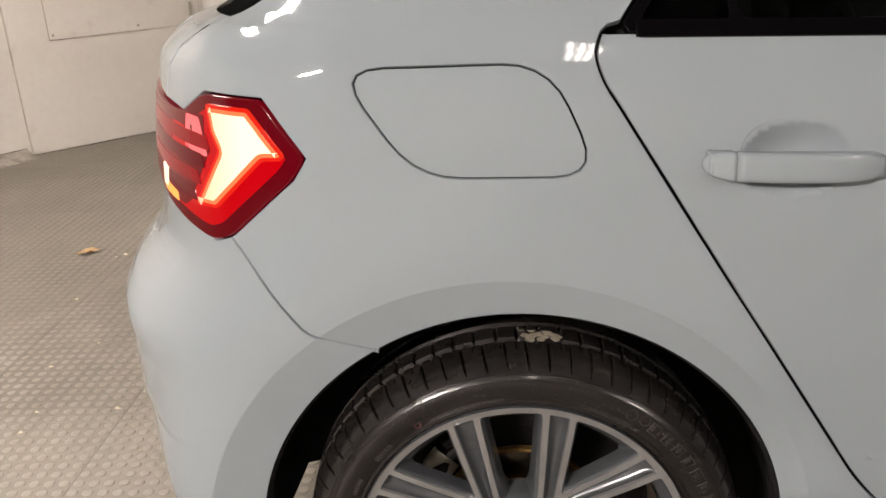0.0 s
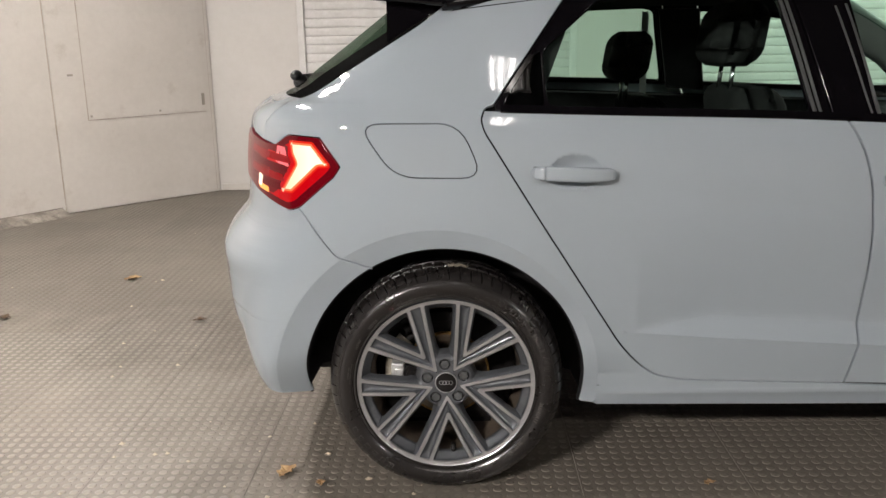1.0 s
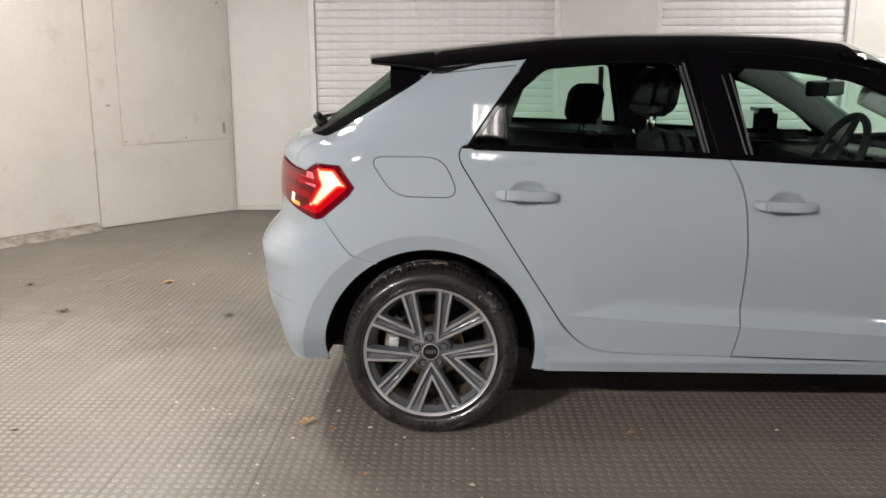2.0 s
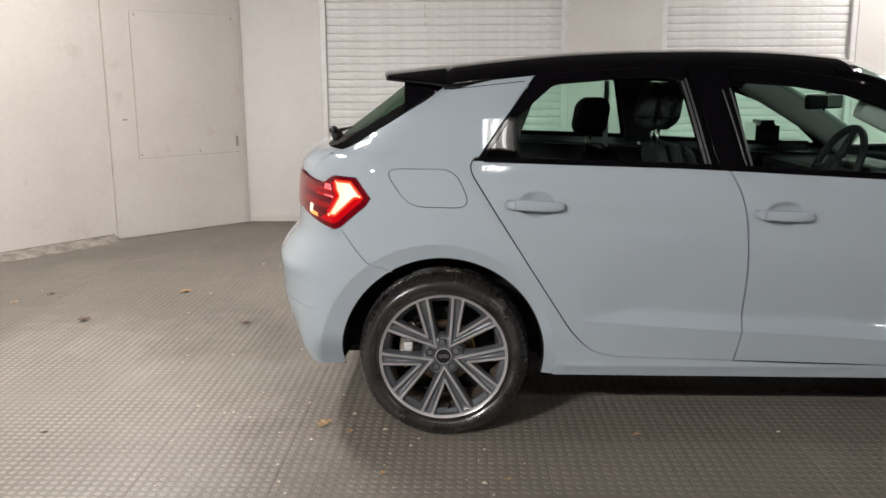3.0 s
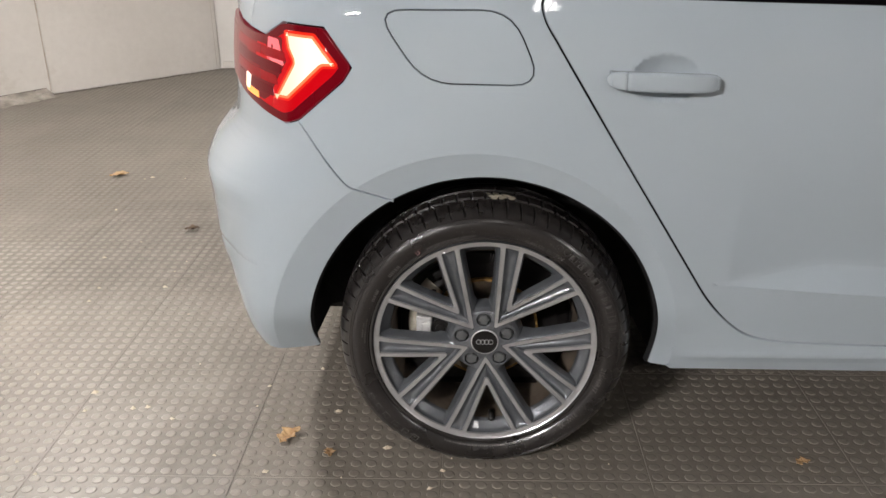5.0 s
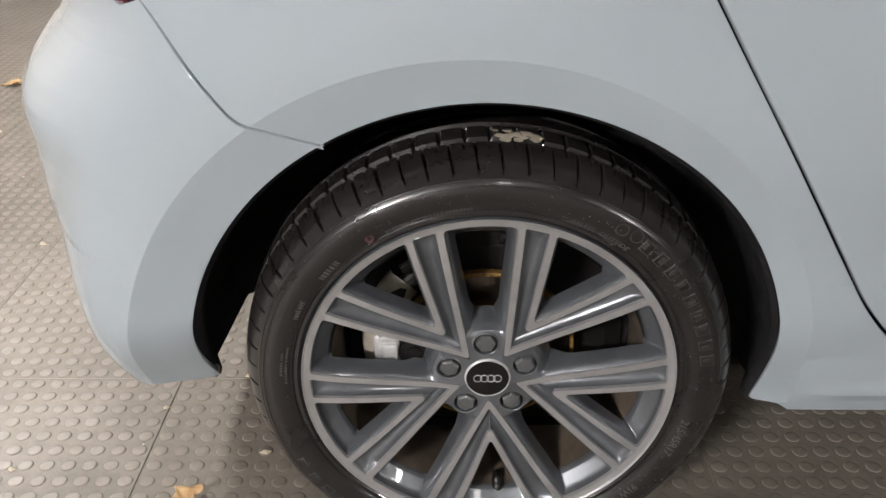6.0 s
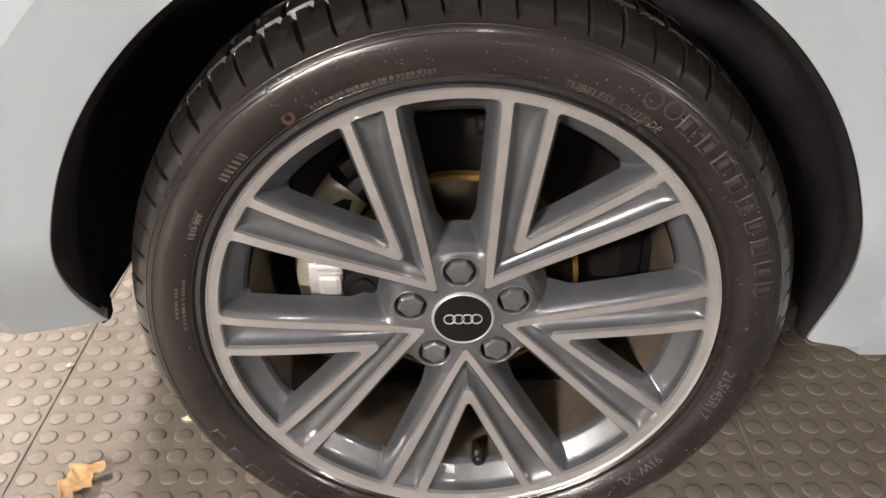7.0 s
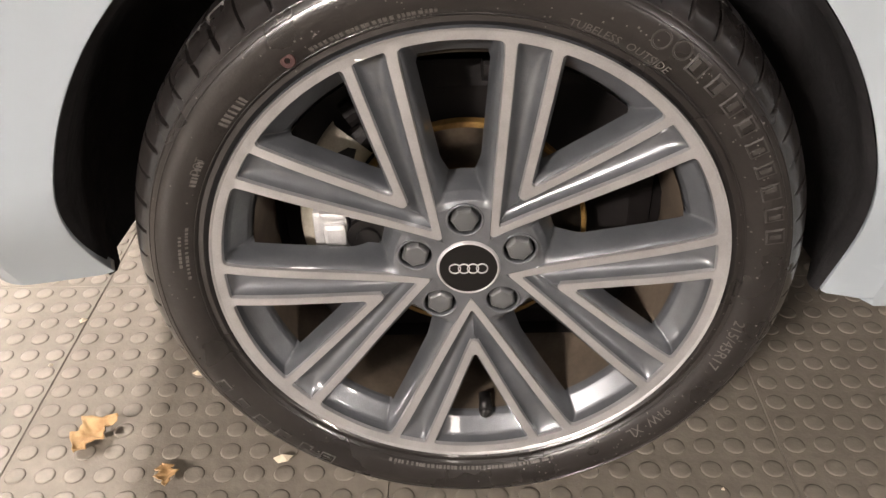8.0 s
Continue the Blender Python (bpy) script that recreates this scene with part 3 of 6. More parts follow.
# outlines of the flank's panels
C_EDGE = straight((0.127, 1.022), (0.325, 1.300))
hatch_s = [(s_at_y(0.20, z), z) for z in (1.028, 1.0, 0.975, 0.95, 0.9295)]
quarter_loop = chain(
    flat_s(SEAM), arch(119.0, -11.5), straight((0.362, 0.2225), (2.192, 0.208)), arch(194, 181, WHEELBASE, n=6),
    straight((2.170, 0.2508), (1.046, 0.2815)), spline(DOOR_REAR)[::-1], [(0.112, 1.019)], C_EDGE, upto(rail_run, 0.01, 0.32)[::-1],
    spline(flat_s(GLASS_EDGE)), hatch_s, [T_NOTCH], straight(T_NOTCH, (s_at_x(-0.392, 0.952), 0.952)), straight((-0.392, 0.952), (-0.306, 0.949)),
    straight((-0.306, 0.949), (-0.254, 0.878)), straight((-0.254, 0.878), (-0.272, 0.852)), straight((-0.272, 0.852), flat_s([(-0.368, 0.771)])[0]))
rear_door_loop = chain(spline(DOOR_REAR), spline(DOOR_MID)[::-1], upto(belt_run, 0.104, 0.985)[::-1])
front_door_loop = chain(spline(DOOR_MID), straight((1.046, 0.284), (2.05, 0.256)), spline(DOOR_FRONT)[::-1], upto(belt_run, 0.986, 1.985)[::-1])
FUEL = poly([(-0.208, 0.982), (0.043, 0.981), (0.101, 0.847), (-0.119, 0.851)], 0.006, 0.056)
bumper_loop = chain(
    flat_s(SEAM)[::-1], straight(flat_s([(-0.368, 0.771)])[0], flat_s([(-0.395, 0.762)])[0]), TAIL_LOW[2:1:-1], TAIL_LOW[1:2], TAIL_LOW[0:1],
    straight((s_at_y(0.50, 0.80), 0.80), (s_at_y(0.56, 0.75), 0.75)), straight((s_at_y(0.56, 0.75), 0.75), (S_END(0.75) + 0.004, 0.75)),
    straight((S_END(0.75) + 0.004, 0.75), (S_END(0.43) + 0.004, 0.43)), straight((S_END(0.43), 0.43), (s_at_y(0.30, 0.43), 0.43)),
    straight((s_at_y(0.30, 0.43), 0.43), (s_at_y(0.33, 0.285), 0.285)), straight((s_at_y(0.33, 0.285), 0.285), (s_at_x(-0.43, 0.262), 0.260)), straight((s_at_x(-0.43, 0.262), 0.260), (s_at_x(-0.372, 0.256), 0.256)), arch(186.5, 119.2))
gate_loop = chain(
    hatch_s, [(s_at_y(0.26, 0.937), 0.938)], straight((s_at_y(0.50, 0.94), 0.94), (s_at_y(0.51, 0.80), 0.80)), [(s_at_y(0.57, 0.755), 0.755)],
    straight((s_at_y(0.57, 0.755), 0.755), (S_END(0.755) + 0.002, 0.755)), straight((S_END(0.755) + 0.002, 0.755), (S_END(1.03) + 0.002, 1.03)),
    straight((S_END(1.03), 1.03), (s_at_y(0.20, 1.03), 1.03)))
diffuser_loop = chain(
    straight((s_at_y(0.305, 0.425), 0.425), (S_END(0.425), 0.425)), straight((S_END(0.425), 0.425), (S_END(0.31), 0.31)),
    straight((S_END(0.31), 0.31), (s_at_y(0.335, 0.31), 0.31)), straight((s_at_y(0.335, 0.31), 0.31), (s_at_y(0.305, 0.425), 0.425)))
HOOD_Z = [(1.985, 0.925), (2.3, 0.905), (2.7, 0.855), (3.0, 0.80)]
fender_loop = chain(spline(DOOR_FRONT), arch(181, 20, WHEELBASE), straight((2.91, 0.43), (2.93, 0.79)), spline(HOOD_Z)[::-1])
nose_loop = chain(
    straight((2.905, 0.42), (2.90, 0.27)), straight((2.90, 0.25), (3.0 + 0.85, 0.20)), straight((3.85, 0.20), (3.85, 0.76)), straight((3.85, 0.76), (2.935, 0.795)))

glass_main = poly([(0.262, 1.018), (0.262 - 0.012, 1.15), (0.393, 1.272), (0.60, 1.288), (0.80, 1.292), (0.838, 1.280), (0.905, 0.992)], 0.012, 0.022)
glass_small = poly([(0.150, 1.024), (0.228, 1.138), (0.246, 1.150), (0.252, 1.020)], 0.01, 0.006)
glass_front = poly([(1.075, 0.985), (1.015, 1.255), (1.03, 1.278), (1.24, 1.262), (1.42, 1.232), (1.62, 1.160), (1.80, 1.055), (1.93, 0.945)], 0.012, 0.02)
frame_rear = chain([(0.131, 1.018)], straight((0.131, 1.022), (0.329, 1.300)), upto(rail_run, 0.33, 0.86), straight((0.865, 1.326), (0.955, 0.984)), upto(belt_run, 0.131, 0.95)[::-1])
pillar_b = chain(straight((0.868, 1.326), (0.958, 0.984)), upto(belt_run, 0.96, 1.06), straight((1.065, 0.978), (1.010, 1.325)), upto(rail_run, 0.868, 1.005)[::-1])
frame_front = chain(straight((1.013, 1.325), (1.068, 0.978)), upto(belt_run, 1.07, 1.98), straight((1.985, 0.925), (2.09, 0.957)), upto(rail_run, 1.013, 2.09)[::-1])

def bowl_loop(x, z):
    return [(x + 0.060 * math.copysign(abs(math.cos(a)) ** 0.75, math.cos(a)), z + 0.045 * math.copysign(abs(math.sin(a)) ** 0.8, math.sin(a)) - 0.05 * 0.06 * math.cos(a)) for a in np.linspace(0, 2 * math.pi, 48, endpoint=False)]


def bowl_lift(x, z):
    return lambda q: -0.020 * np.clip(1 - ((q[:, 0] - x) / 0.060) ** 2 * 0.9 - ((q[:, 1] - z) / 0.0455) ** 2, 0, 1) ** 1.0


ARCH_RINGS = [[(ARCH_X - 0.018 + r * math.cos(radians(a)), ARCH_Z - 0.002 + r * math.sin(radians(a))) for a in np.linspace(-8, 190, 220)] for r in (0.389, 0.400, 0.411, 0.422, 0.434)]
SWAGE_CREASE = [(x, SWAGE_Z - SWAGE_FALL * (x - 0.85)) for x in np.arange(0.47, 2.05, 0.008)]
SWAGE_TOP = [(x, SWAGE_Z - SWAGE_FALL * (x - 0.85) + 0.052 * min(1, (x - 0.49) / 0.20) ** 0.8) for x in np.arange(0.56, 2.05, 0.008)]
HANDLES = {"rear_door": (0.326, 0.859), "front_door": (1.182, 0.823)}
for far in (False, True):
    st = 0.05 if far else 0.014
    kw = dict(mirror=far)
    panel("quarter_panel", [quarter_loop] if far else [quarter_loop, FUEL], PAINT, car, step=st, gap=0.0027, creases=ARCH_RINGS, **kw)
    if not far:
        panel("fuel_flap", [FUEL], PAINT, car, step=0.012, deep=0.01, **kw)
    for kind, loop in (("rear_door", rear_door_loop), ("front_door", front_door_loop)):
        hx, hz = HANDLES[kind]
        door = panel(kind, [loop, bowl_loop(hx, hz)], PAINT, car, step=st, gap=0.0037, creases=[SWAGE_CREASE, SWAGE_TOP], **kw)
        panel("grip_bowl", [bowl_loop(hx, hz)], PAINT, door, step=0.006, gap=-0.0031, lift=bowl_lift(hx, hz), flange=False, **kw)
    panel("front_fender", [fender_loop], PAINT, car, step=0.04, **kw)
    panel("front_bumper", [nose_loop], PAINT, car, step=0.06, **kw)
    panel("rear_bumper", [bumper_loop], PAINT, car, step=st if far else 0.012, creases=[flat_s(run[120:]) for run in ARCH_RINGS], **kw)
    panel("tailgate", [gate_loop], PAINT, car, step=st if far else 0.016, **kw)
    panel("diffuser", [diffuser_loop], BLACK_TRIM, car, "black plastic lower diffuser", step=0.04, **kw)
    panel("window_frame", [frame_rear, glass_main, glass_small], BLACK_GLOSS, car, "gloss black window frame", step=0.02, gap=0.001, lift=-0.002, **kw)
    panel("window_frame", [frame_front, glass_front], BLACK_GLOSS, car, "gloss black window frame", step=0.02, gap=0.001, lift=-0.002, **kw)
    panel("pillar_trim", [pillar_b], BLACK_GLOSS, car, "gloss black door pillar", step=0.02, gap=0.002, lift=0.001, **kw)
    for loop, mat in ((glass_main, GLASS), (glass_small, PRIVACY), (glass_front, GLASS)):
        pane = panel("side_window", [loop], mat, car, "green-tinted side glass", step=0.05, gap=-0.004, lift=-0.008, flange=False, **kw)
        pane.visible_shadow = False
    lamp = panel("tail_lamp", [TAIL], LENS_DARK, car, "lit red tail lamp with a bright arrow", step=st, gap=0.0025, lift=0.003, **kw)
    red = [tuple(q) for q in shrink(TAIL, 0.0200)]
    panel("red_lens", [red], LENS_RED, lamp, "bright red lit lens", step=0.02, gap=0.0, lift=0.0042, deep=0.004, **kw)
    arrow = poly([(-0.386, 0.938), (-0.322, 0.936), (-0.279, 0.882), (-0.283, 0.876), (-0.308, 0.875), (-0.381, 0.808), (-0.416, 0.808), (-0.370, 0.882), (-0.381, 0.904)], 0.006, 0.004)
    panel("light_guide", [flat_s(arrow)], LENS_EDGE, lamp, "glowing red edge of the light guide", step=0.03, gap=0.0, lift=0.0052, deep=0.003, **kw)
    for by, mat, up, label in ((0.0045, LENS_WARM, 0.0058, "glowing orange band of the light guide"), (0.0095, LENS_LIT, 0.0064, "glowing warm white arrow-shaped guide")):
        panel("light_guide", [[tuple(q) for q in shrink(flat_s(arrow), by)]], mat, lamp, label, step=0.03, gap=0.0, lift=up, deep=0.003, **kw)
    cluster = poly([(s_at_x(-0.391, 0.925), 0.924), (s_at_y(0.28, 0.92), 0.919), (s_at_y(0.47, 0.92), 0.919), (s_at_y(0.47, 0.82), 0.822), (s_at_y(0.24, 0.81), 0.818), (s_at_x(-0.440, 0.80), 0.800), (s_at_x(-0.426, 0.81), 0.810), (s_at_x(-0.383, 0.88), 0.882), (s_at_x(-0.392, 0.90), 0.903)], 0.01, 0.004)
    panel("inner_housing", [cluster], LENS_SHADE, lamp, "dark red inner housing", step=0.02, gap=0.0, lift=0.0046, deep=0.003, **kw)
    for i in range(3):
        x0, x1, z0 = -0.400 - 0.030 * i, -0.424 - 0.030 * i, 0.920 - 0.014 * i
        plate = poly([(s_at_x(x0, z0), z0), (s_at_x(x1, z0), z0 + 0.002), (s_at_x(x1 - 0.004, 0.88), 0.880 - 0.006 * i), (s_at_x(x0 + 0.012, 0.88), 0.872 - 0.006 * i)], 0.01, 0.003)
        panel("reflector_plate", [plate], (LENS_PINK, LENS_RED, LENS_INNER)[i], lamp, "lit reflector plate", step=0.03, gap=0.0, lift=0.0050, deep=0.003, **kw)
    for i in range(4):
        z0 = 0.898 - 0.023 * i
        x0 = -0.388 - 0.010 * i
        rib = poly([(s_at_x(x0, z0), z0), (s_at_x(-0.515, z0), z0 + 0.016), (s_at_x(-0.52, z0), z0 - 0.001), (s_at_x(x0 + 0.004, z0), z0 - 0.0175)], 0.01, 0.003)
        panel("inner_lens", [rib], (LENS_INNER, LENS_DARK)[i % 2], lamp, "dark red inner lens", step=0.03, gap=0.0, lift=0.0054, deep=0.003, **kw)
    # amber and pale glints painted on as glowing patches, no parts of their own
    spot = poly([(s_at_x(-0.455, 0.80), 0.812), (s_at_x(-0.495, 0.80), 0.822), (s_at_x(-0.488, 0.80), 0.806), (s_at_x(-0.455, 0.80), 0.800)], 0.006, 0.003)
    glint = poly([(s_at_x(-0.474, 0.81), 0.838), (s_at_x(-0.488, 0.81), 0.844), (s_at_x(-0.491, 0.81), 0.812), (s_at_x(-0.480, 0.81), 0.812)], 0.006, 0.003)
    panel("pale_lamp_glint", [glint], GLINT, lamp, "pale glint in the lamp, drawn as a glowing patch", step=0.03, gap=0.0, lift=0.0060, deep=0.003, **kw)
    panel("indicator", [spot], AMBER, lamp, "amber glint in the lamp, drawn as a glowing patch", step=0.03, gap=0.0, lift=0.0054, deep=0.003, **kw)

# inner shell that closes the gaps, and the trim below the windows
for far in (False, True):
    shell = chain(straight((0.36, 0.25), (2.19, 0.25), 0.05), arch(190, 60, WHEELBASE, 0.385), straight((2.75, 0.80), (2.0, 0.90), 0.05), straight((2.0, 0.90), (0.11, 0.99), 0.05),
                  straight((0.07, 1.03), (0.27, 1.28), 0.05), straight((0.27, 1.28), (0.03, 1.255), 0.05), [(-0.05, 1.205), (-0.13, 1.16), (-0.25, 1.085), (-0.34, 1.035), (s_at_y(0.3, 1.0), 1.0), (s_at_y(0.5, 0.9), 0.9), (S_END(0.8), 0.80)],
                  straight((S_END(0.8), 0.8), (S_END(0.34), 0.34), 0.05), straight((S_END(0.34), 0.34), (-0.41, 0.33), 0.05), arch(176, -8, 0, 0.39))
    panel("inner_shell", [shell], GAP_BLACK, car, "black inner shell behind the panels", step=0.04, lift=-0.030, flange=False, mirror=far)

# rear window, roof, spoiler, windscreen, bonnet
zs = np.linspace(1.036, 1.262, 14)
edge_at = hermite([1.030, 1.044, 1.097, 1.172, 1.218, 1.268], [-0.40, -0.354, -0.259, -0.134, -0.058, 0.010])


def rows_mesh(name, rows, mat, label="", solid=0.0, smooth=True):
    n = len(rows[0])
    verts = [v for row in rows for v in row]
    faces = [(i * n + j, i * n + j + 1, (i + 1) * n + j + 1, (i + 1) * n + j) for i in range(len(rows) - 1) for j in range(n - 1)]
    if solid:
        a, b, c = (Vector(verts[i]) for i in faces[len(faces) // 2][:3])
        if (b - a).cross(c - a).z < 0:
            faces = [f[::-1] for f in faces]
    ob = raw(name, verts, faces, mat, car, label, smooth=smooth)
    if solid:
        mod = ob.modifiers.new("thick", "SOLIDIFY")
        mod.thickness, mod.offset = solid, -1
    return ob


def across(s0, z, n=20, lift=0.0):
    """A row of the tail's skin at one height, from the right edge over to the left one."""
    s = np.linspace(s0, S_END(z), n)
    p = skin(s, np.full(n, z))
    p[:, 0] -= lift
    q = p[::-1][1:].copy()
    q[:, 1] = 2 * MID_Y - q[:, 1]
    return [tuple(v) for v in np.vstack([p, q])]


pane = rows_mesh("rear_window", [across(s_at_x(float(edge_at(z)) - 0.052, z), z) for z in zs], REAR_GLASS, "dark green-tinted rear window")
pane.visible_shadow = False
for far in (False, True):
    border = chain([(s_at_x(float(edge_at(z)) - 0.004, z), z) for z in np.linspace(1.036, 1.262, 24)], [(s_at_x(float(edge_at(z)) - 0.058, z), z) for z in np.linspace(1.262, 1.036, 24)])
    panel("window_border", [border], FRIT, car, "black glass border", step=0.03, gap=0.0, lift=0.001, deep=0.006, mirror=far)
rows_mesh("tailgate_sill", [across(s_at_y(0.2, z), z, lift=0.0) for z in (1.024, 1.032, 1.036)], PAINT)

top_curve = hermite([-0.30, -0.235, -0.10, 0.02, 0.27, 0.51, 0.75, 1.0, 1.24, 1.42, 1.56], [1.306, 1.316, 1.331, 1.344, 1.370, 1.388, 1.396, 1.397, 1.391, 1.378, 1.362])
rail_x, rail_z = np.array([q[0] for q in RAIL]), np.array([q[1] for q in RAIL])
rail_at = hermite(rail_x, rail_z)


def roof_row(x, z0, z1, n=26, inset=0.0):
    y0 = float(side_offset(np.array(x), np.array(z0))) + inset
    t = np.linspace(0, 1, n) ** 1.5
    half = [(x, y0 + (MID_Y - y0) * k, z0 + (z1 - z0) * (1 - (1 - k) ** 5.5)) for k in t]
    return half + [(x, 2 * MID_Y - y, z) for _, y, z in half[::-1][1:]]


rows = [roof_row(x, float(rail_at(x)) + 0.002, float(top_curve(x))) for x in np.linspace(0.004, 1.50, 40)]
rows = [[(r[0][0], r[0][1] + 0.012, r[0][2] - 0.020)] + r + [(r[-1][0], r[-1][1] - 0.012, r[-1][2] - 0.020)] for r in rows]
rows_mesh("roof", rows, BLACK_GLOSS, "gloss black roof", 0.02)
# spoiler: it carries the roof on past the rear window, with a blade down each side
lip = []
for k, x in enumerate(np.linspace(0.016, -0.20, 12)):
    z0 = 1.2705 + 0.024 * k / 11
    lip.append([(x - 0.035 * (1 - abs(2 * j / 40 - 1) ** 2) * k / 11, y, z) for j, (_, y, z) in enumerate(roof_row(x, z0, float(top_curve(x)) + 0.0008, 21, 0.02 * k / 11 - 0.0008))])
rows_mesh("spoiler", lip, BLACK_GLOSS, "gloss black roof spoiler", 0.012)
for far in (False, True):
    bm = bmesh.new()
    outline = [(0.030, 1.262), (-0.045, 1.195), (-0.120, 1.150), (-0.139, 1.150), (-0.140, 1.290), (-0.020, 1.284)]
    ye = [float(skin(np.array([s_at_x(float(edge_at(min(z, 1.266))), min(z, 1.266))]), np.array([min(z, 1.266)]))[0][1]) + 0.003 for _, z in outline]
    near_v = [bm.verts.new((x, (2 * MID_Y - y) if far else y, z)) for (x, z), y in zip(outline, ye)]
    deep_v = [bm.verts.new((x, (2 * MID_Y - y - 0.02) if far else y + 0.02, z)) for (x, z), y in zip(outline, ye)]
    bm.faces.new(near_v)
    bm.faces.new(deep_v[::-1])
    for i in range(6):
        bm.faces.new((near_v[i], deep_v[i], deep_v[(i + 1) % 6], near_v[(i + 1) % 6]))
    bmesh.ops.recalc_face_normals(bm, faces=bm.faces)
    part("spoiler_blade", bm, BLACK_GLOSS, car, "gloss black spoiler blade")
    rows = []
    for x in np.linspace(1.40, 2.10, 24):
        z = float(rail_at(x))
        y0 = float(side_offset(np.array(x), np.array(z)))
        row = [(x, y0 + 0.004, z - 0.006), (x + 0.004, y0 + 0.008, z + 0.012), (x + 0.010, y0 + 0.035, z + 0.033), (x + 0.006, y0 + 0.085, z + 0.036)]
        rows.append([(px, 2 * MID_Y - py if far else py, pz) for px, py, pz in row])
    rows_mesh("pillar_trim", rows, BLACK_GLOSS, "gloss black windscreen pillar")

header = roof_row(1.50, float(rail_at(1.50)) + 0.002, float(top_curve(1.5)), 16)
cowl = [(2.08 + 0.22 * (1 - ((y - MID_Y) / 0.72) ** 2), y, 0.95 + 0.03 * (1 - ((y - MID_Y) / 0.72) ** 2)) for y in np.linspace(0.14, 2 * MID_Y - 0.14, 31)]
screen = [[tuple(np.array(a) * (1 - t) + np.array(b) * t + np.array((0.03, 0, 0.03)) * math.sin(math.pi * t)) for a, b in zip(header, cowl)] for t in np.linspace(0, 1, 10)]
pane = rows_mesh("windscreen", screen, GLASS, "green-tinted windscreen")
pane.visible_shadow = False
hood = []
for k, t in enumerate(np.linspace(0, 1, 12)):
    row = []
    for j in range(31):
        u = j / 30 * 2 - 1
        x = (2.02 + 0.26 * (1 - u * u)) * (1 - t) + (2.95 + 0.33 * (1 - u * u)) * t
        y0 = 0.06 + 0.05 * t
        row.append((x, MID_Y + u * (MID_Y - y0), 0.925 - 0.135 * t**1.3 + 0.06 * (1 - u * u) * (1 - 0.3 * t)))
    hood.append(row)
rows_mesh("bonnet", hood, PAINT, "", 0.01)

# belt strip and roof drip strip along the doors
for far in (False, True):
    for name, run, w in (("belt_trim", upto(belt_run, 0.138, 1.985), 0.011), ):
        strip = chain([(x, z - w * 0.55) for x, z in run], [(x, z + w) for x, z in run[::-1]])
        panel(name, [strip], BLACK_GLOSS, car, "gloss black window trim", step=0.03, gap=0.0, lift=0.004, deep=0.012, mirror=far)

    # window seals, with the bright reflection along them painted as grey strips
    for a, b, w in (((0.846, 1.276), (0.914, 0.992), 0.0035), ((0.858, 1.286), (0.928, 0.990), 0.0025), ((0.985, 1.245), (1.052, 0.988), 0.0022), ((1.012, 1.250), (1.071, 0.988), 0.0030)):
        run = straight(a, b, 0.02)
        seal = chain([(x - w, z) for x, z in run], [(x + w, z) for x, z in run[::-1]])
        panel("window_seal", [seal], SEAL, car, "rubber window seal, its bright reflection painted in grey", step=0.03, gap=0.0, lift=0.0022, deep=0.006, mirror=far)
    run = upto(rail_run, 0.02, 0.30)
    seam = chain([(x - 0.006, z - 0.0200) for x, z in run], [(x - 0.006, z - 0.0182) for x, z in run[::-1]])
    panel("roof_seam", [seam], GAP_BLACK, car, "dark hairline seam below the roof", step=0.03, gap=0.0, lift=0.0006, deep=0.003, mirror=far)

# door handles over their grip bowls
def door_handle(door_x, z, slope, far):
    bm = bmesh.new()
    y = float(side_offset(np.array(door_x), np.array(z)))
    rows_n, ring = 34, 28
    rings = []
    # stations along the bar, with a cut where the lock cap meets the grip
    cut = {-0.672: 1.0, -0.670: 0.0, -0.656: 0.0, -0.654: 1.0}
    stations = sorted([-math.cos(math.pi * i / (rows_n - 1)) for i in range(rows_n) if not -0.69 < -math.cos(math.pi * i / (rows_n - 1)) < -0.64] + list(cut))
    for t in stations:
        w = 0.0175 * (1 - abs(t) ** 9) ** 0.5 * (1 - 0.06 * abs(t)) + 0.0006
        d = 0.0085 * (1 - abs(t) ** 6) ** 0.5 + 0.0006
        w, d = w - 0.0016 * (1 - cut.get(t, 1.0)), d - 0.0016 * (1 - cut.get(t, 1.0))
        arcy = -0.024 - 0.004 * (1 - t * t) + 0.014 * abs(t) ** 4
        ring_v = []
        for a in np.linspace(0, 2 * math.pi, ring, endpoint=False):
            ca, sa = math.cos(a), math.sin(a)
            ring_v.append(bm.verts.new((t * 0.104, arcy + d * math.copysign(abs(sa) ** 0.55, sa), w * math.copysign(abs(ca) ** 0.5, ca) + 0.002 * t)))
        rings.append(ring_v)
    for a, b in zip(rings, rings[1:]):
        for j in range(ring):
            bm.faces.new((a[j], a[(j + 1) % ring], b[(j + 1) % ring], b[j]))
    bm.faces.new(rings[0][::-1])
    bm.faces.new(rings[-1])
    for sx in (-0.082, 0.082):
        box(bm, sx - 0.016, -0.022, -0.012, sx + 0.016, 0.006, 0.012, 0.003)
    sign = -1 if far else 1
    for v in bm.verts:
        c = v.co
        v.co = Vector((door_x + c.x, (MID_Y - (MID_Y - y) * sign) + c.y * sign, z + c.z - slope * c.x))
    bmesh.ops.recalc_face_normals(bm, faces=bm.faces)
    part("door_handle", bm, PAINT, car, "painted grey bar door handle", smooth=True)


for far in (False, True):
    door_handle(0.321, 0.858, 0.055, far)
    door_handle(1.177, 0.822, 0.055, far)

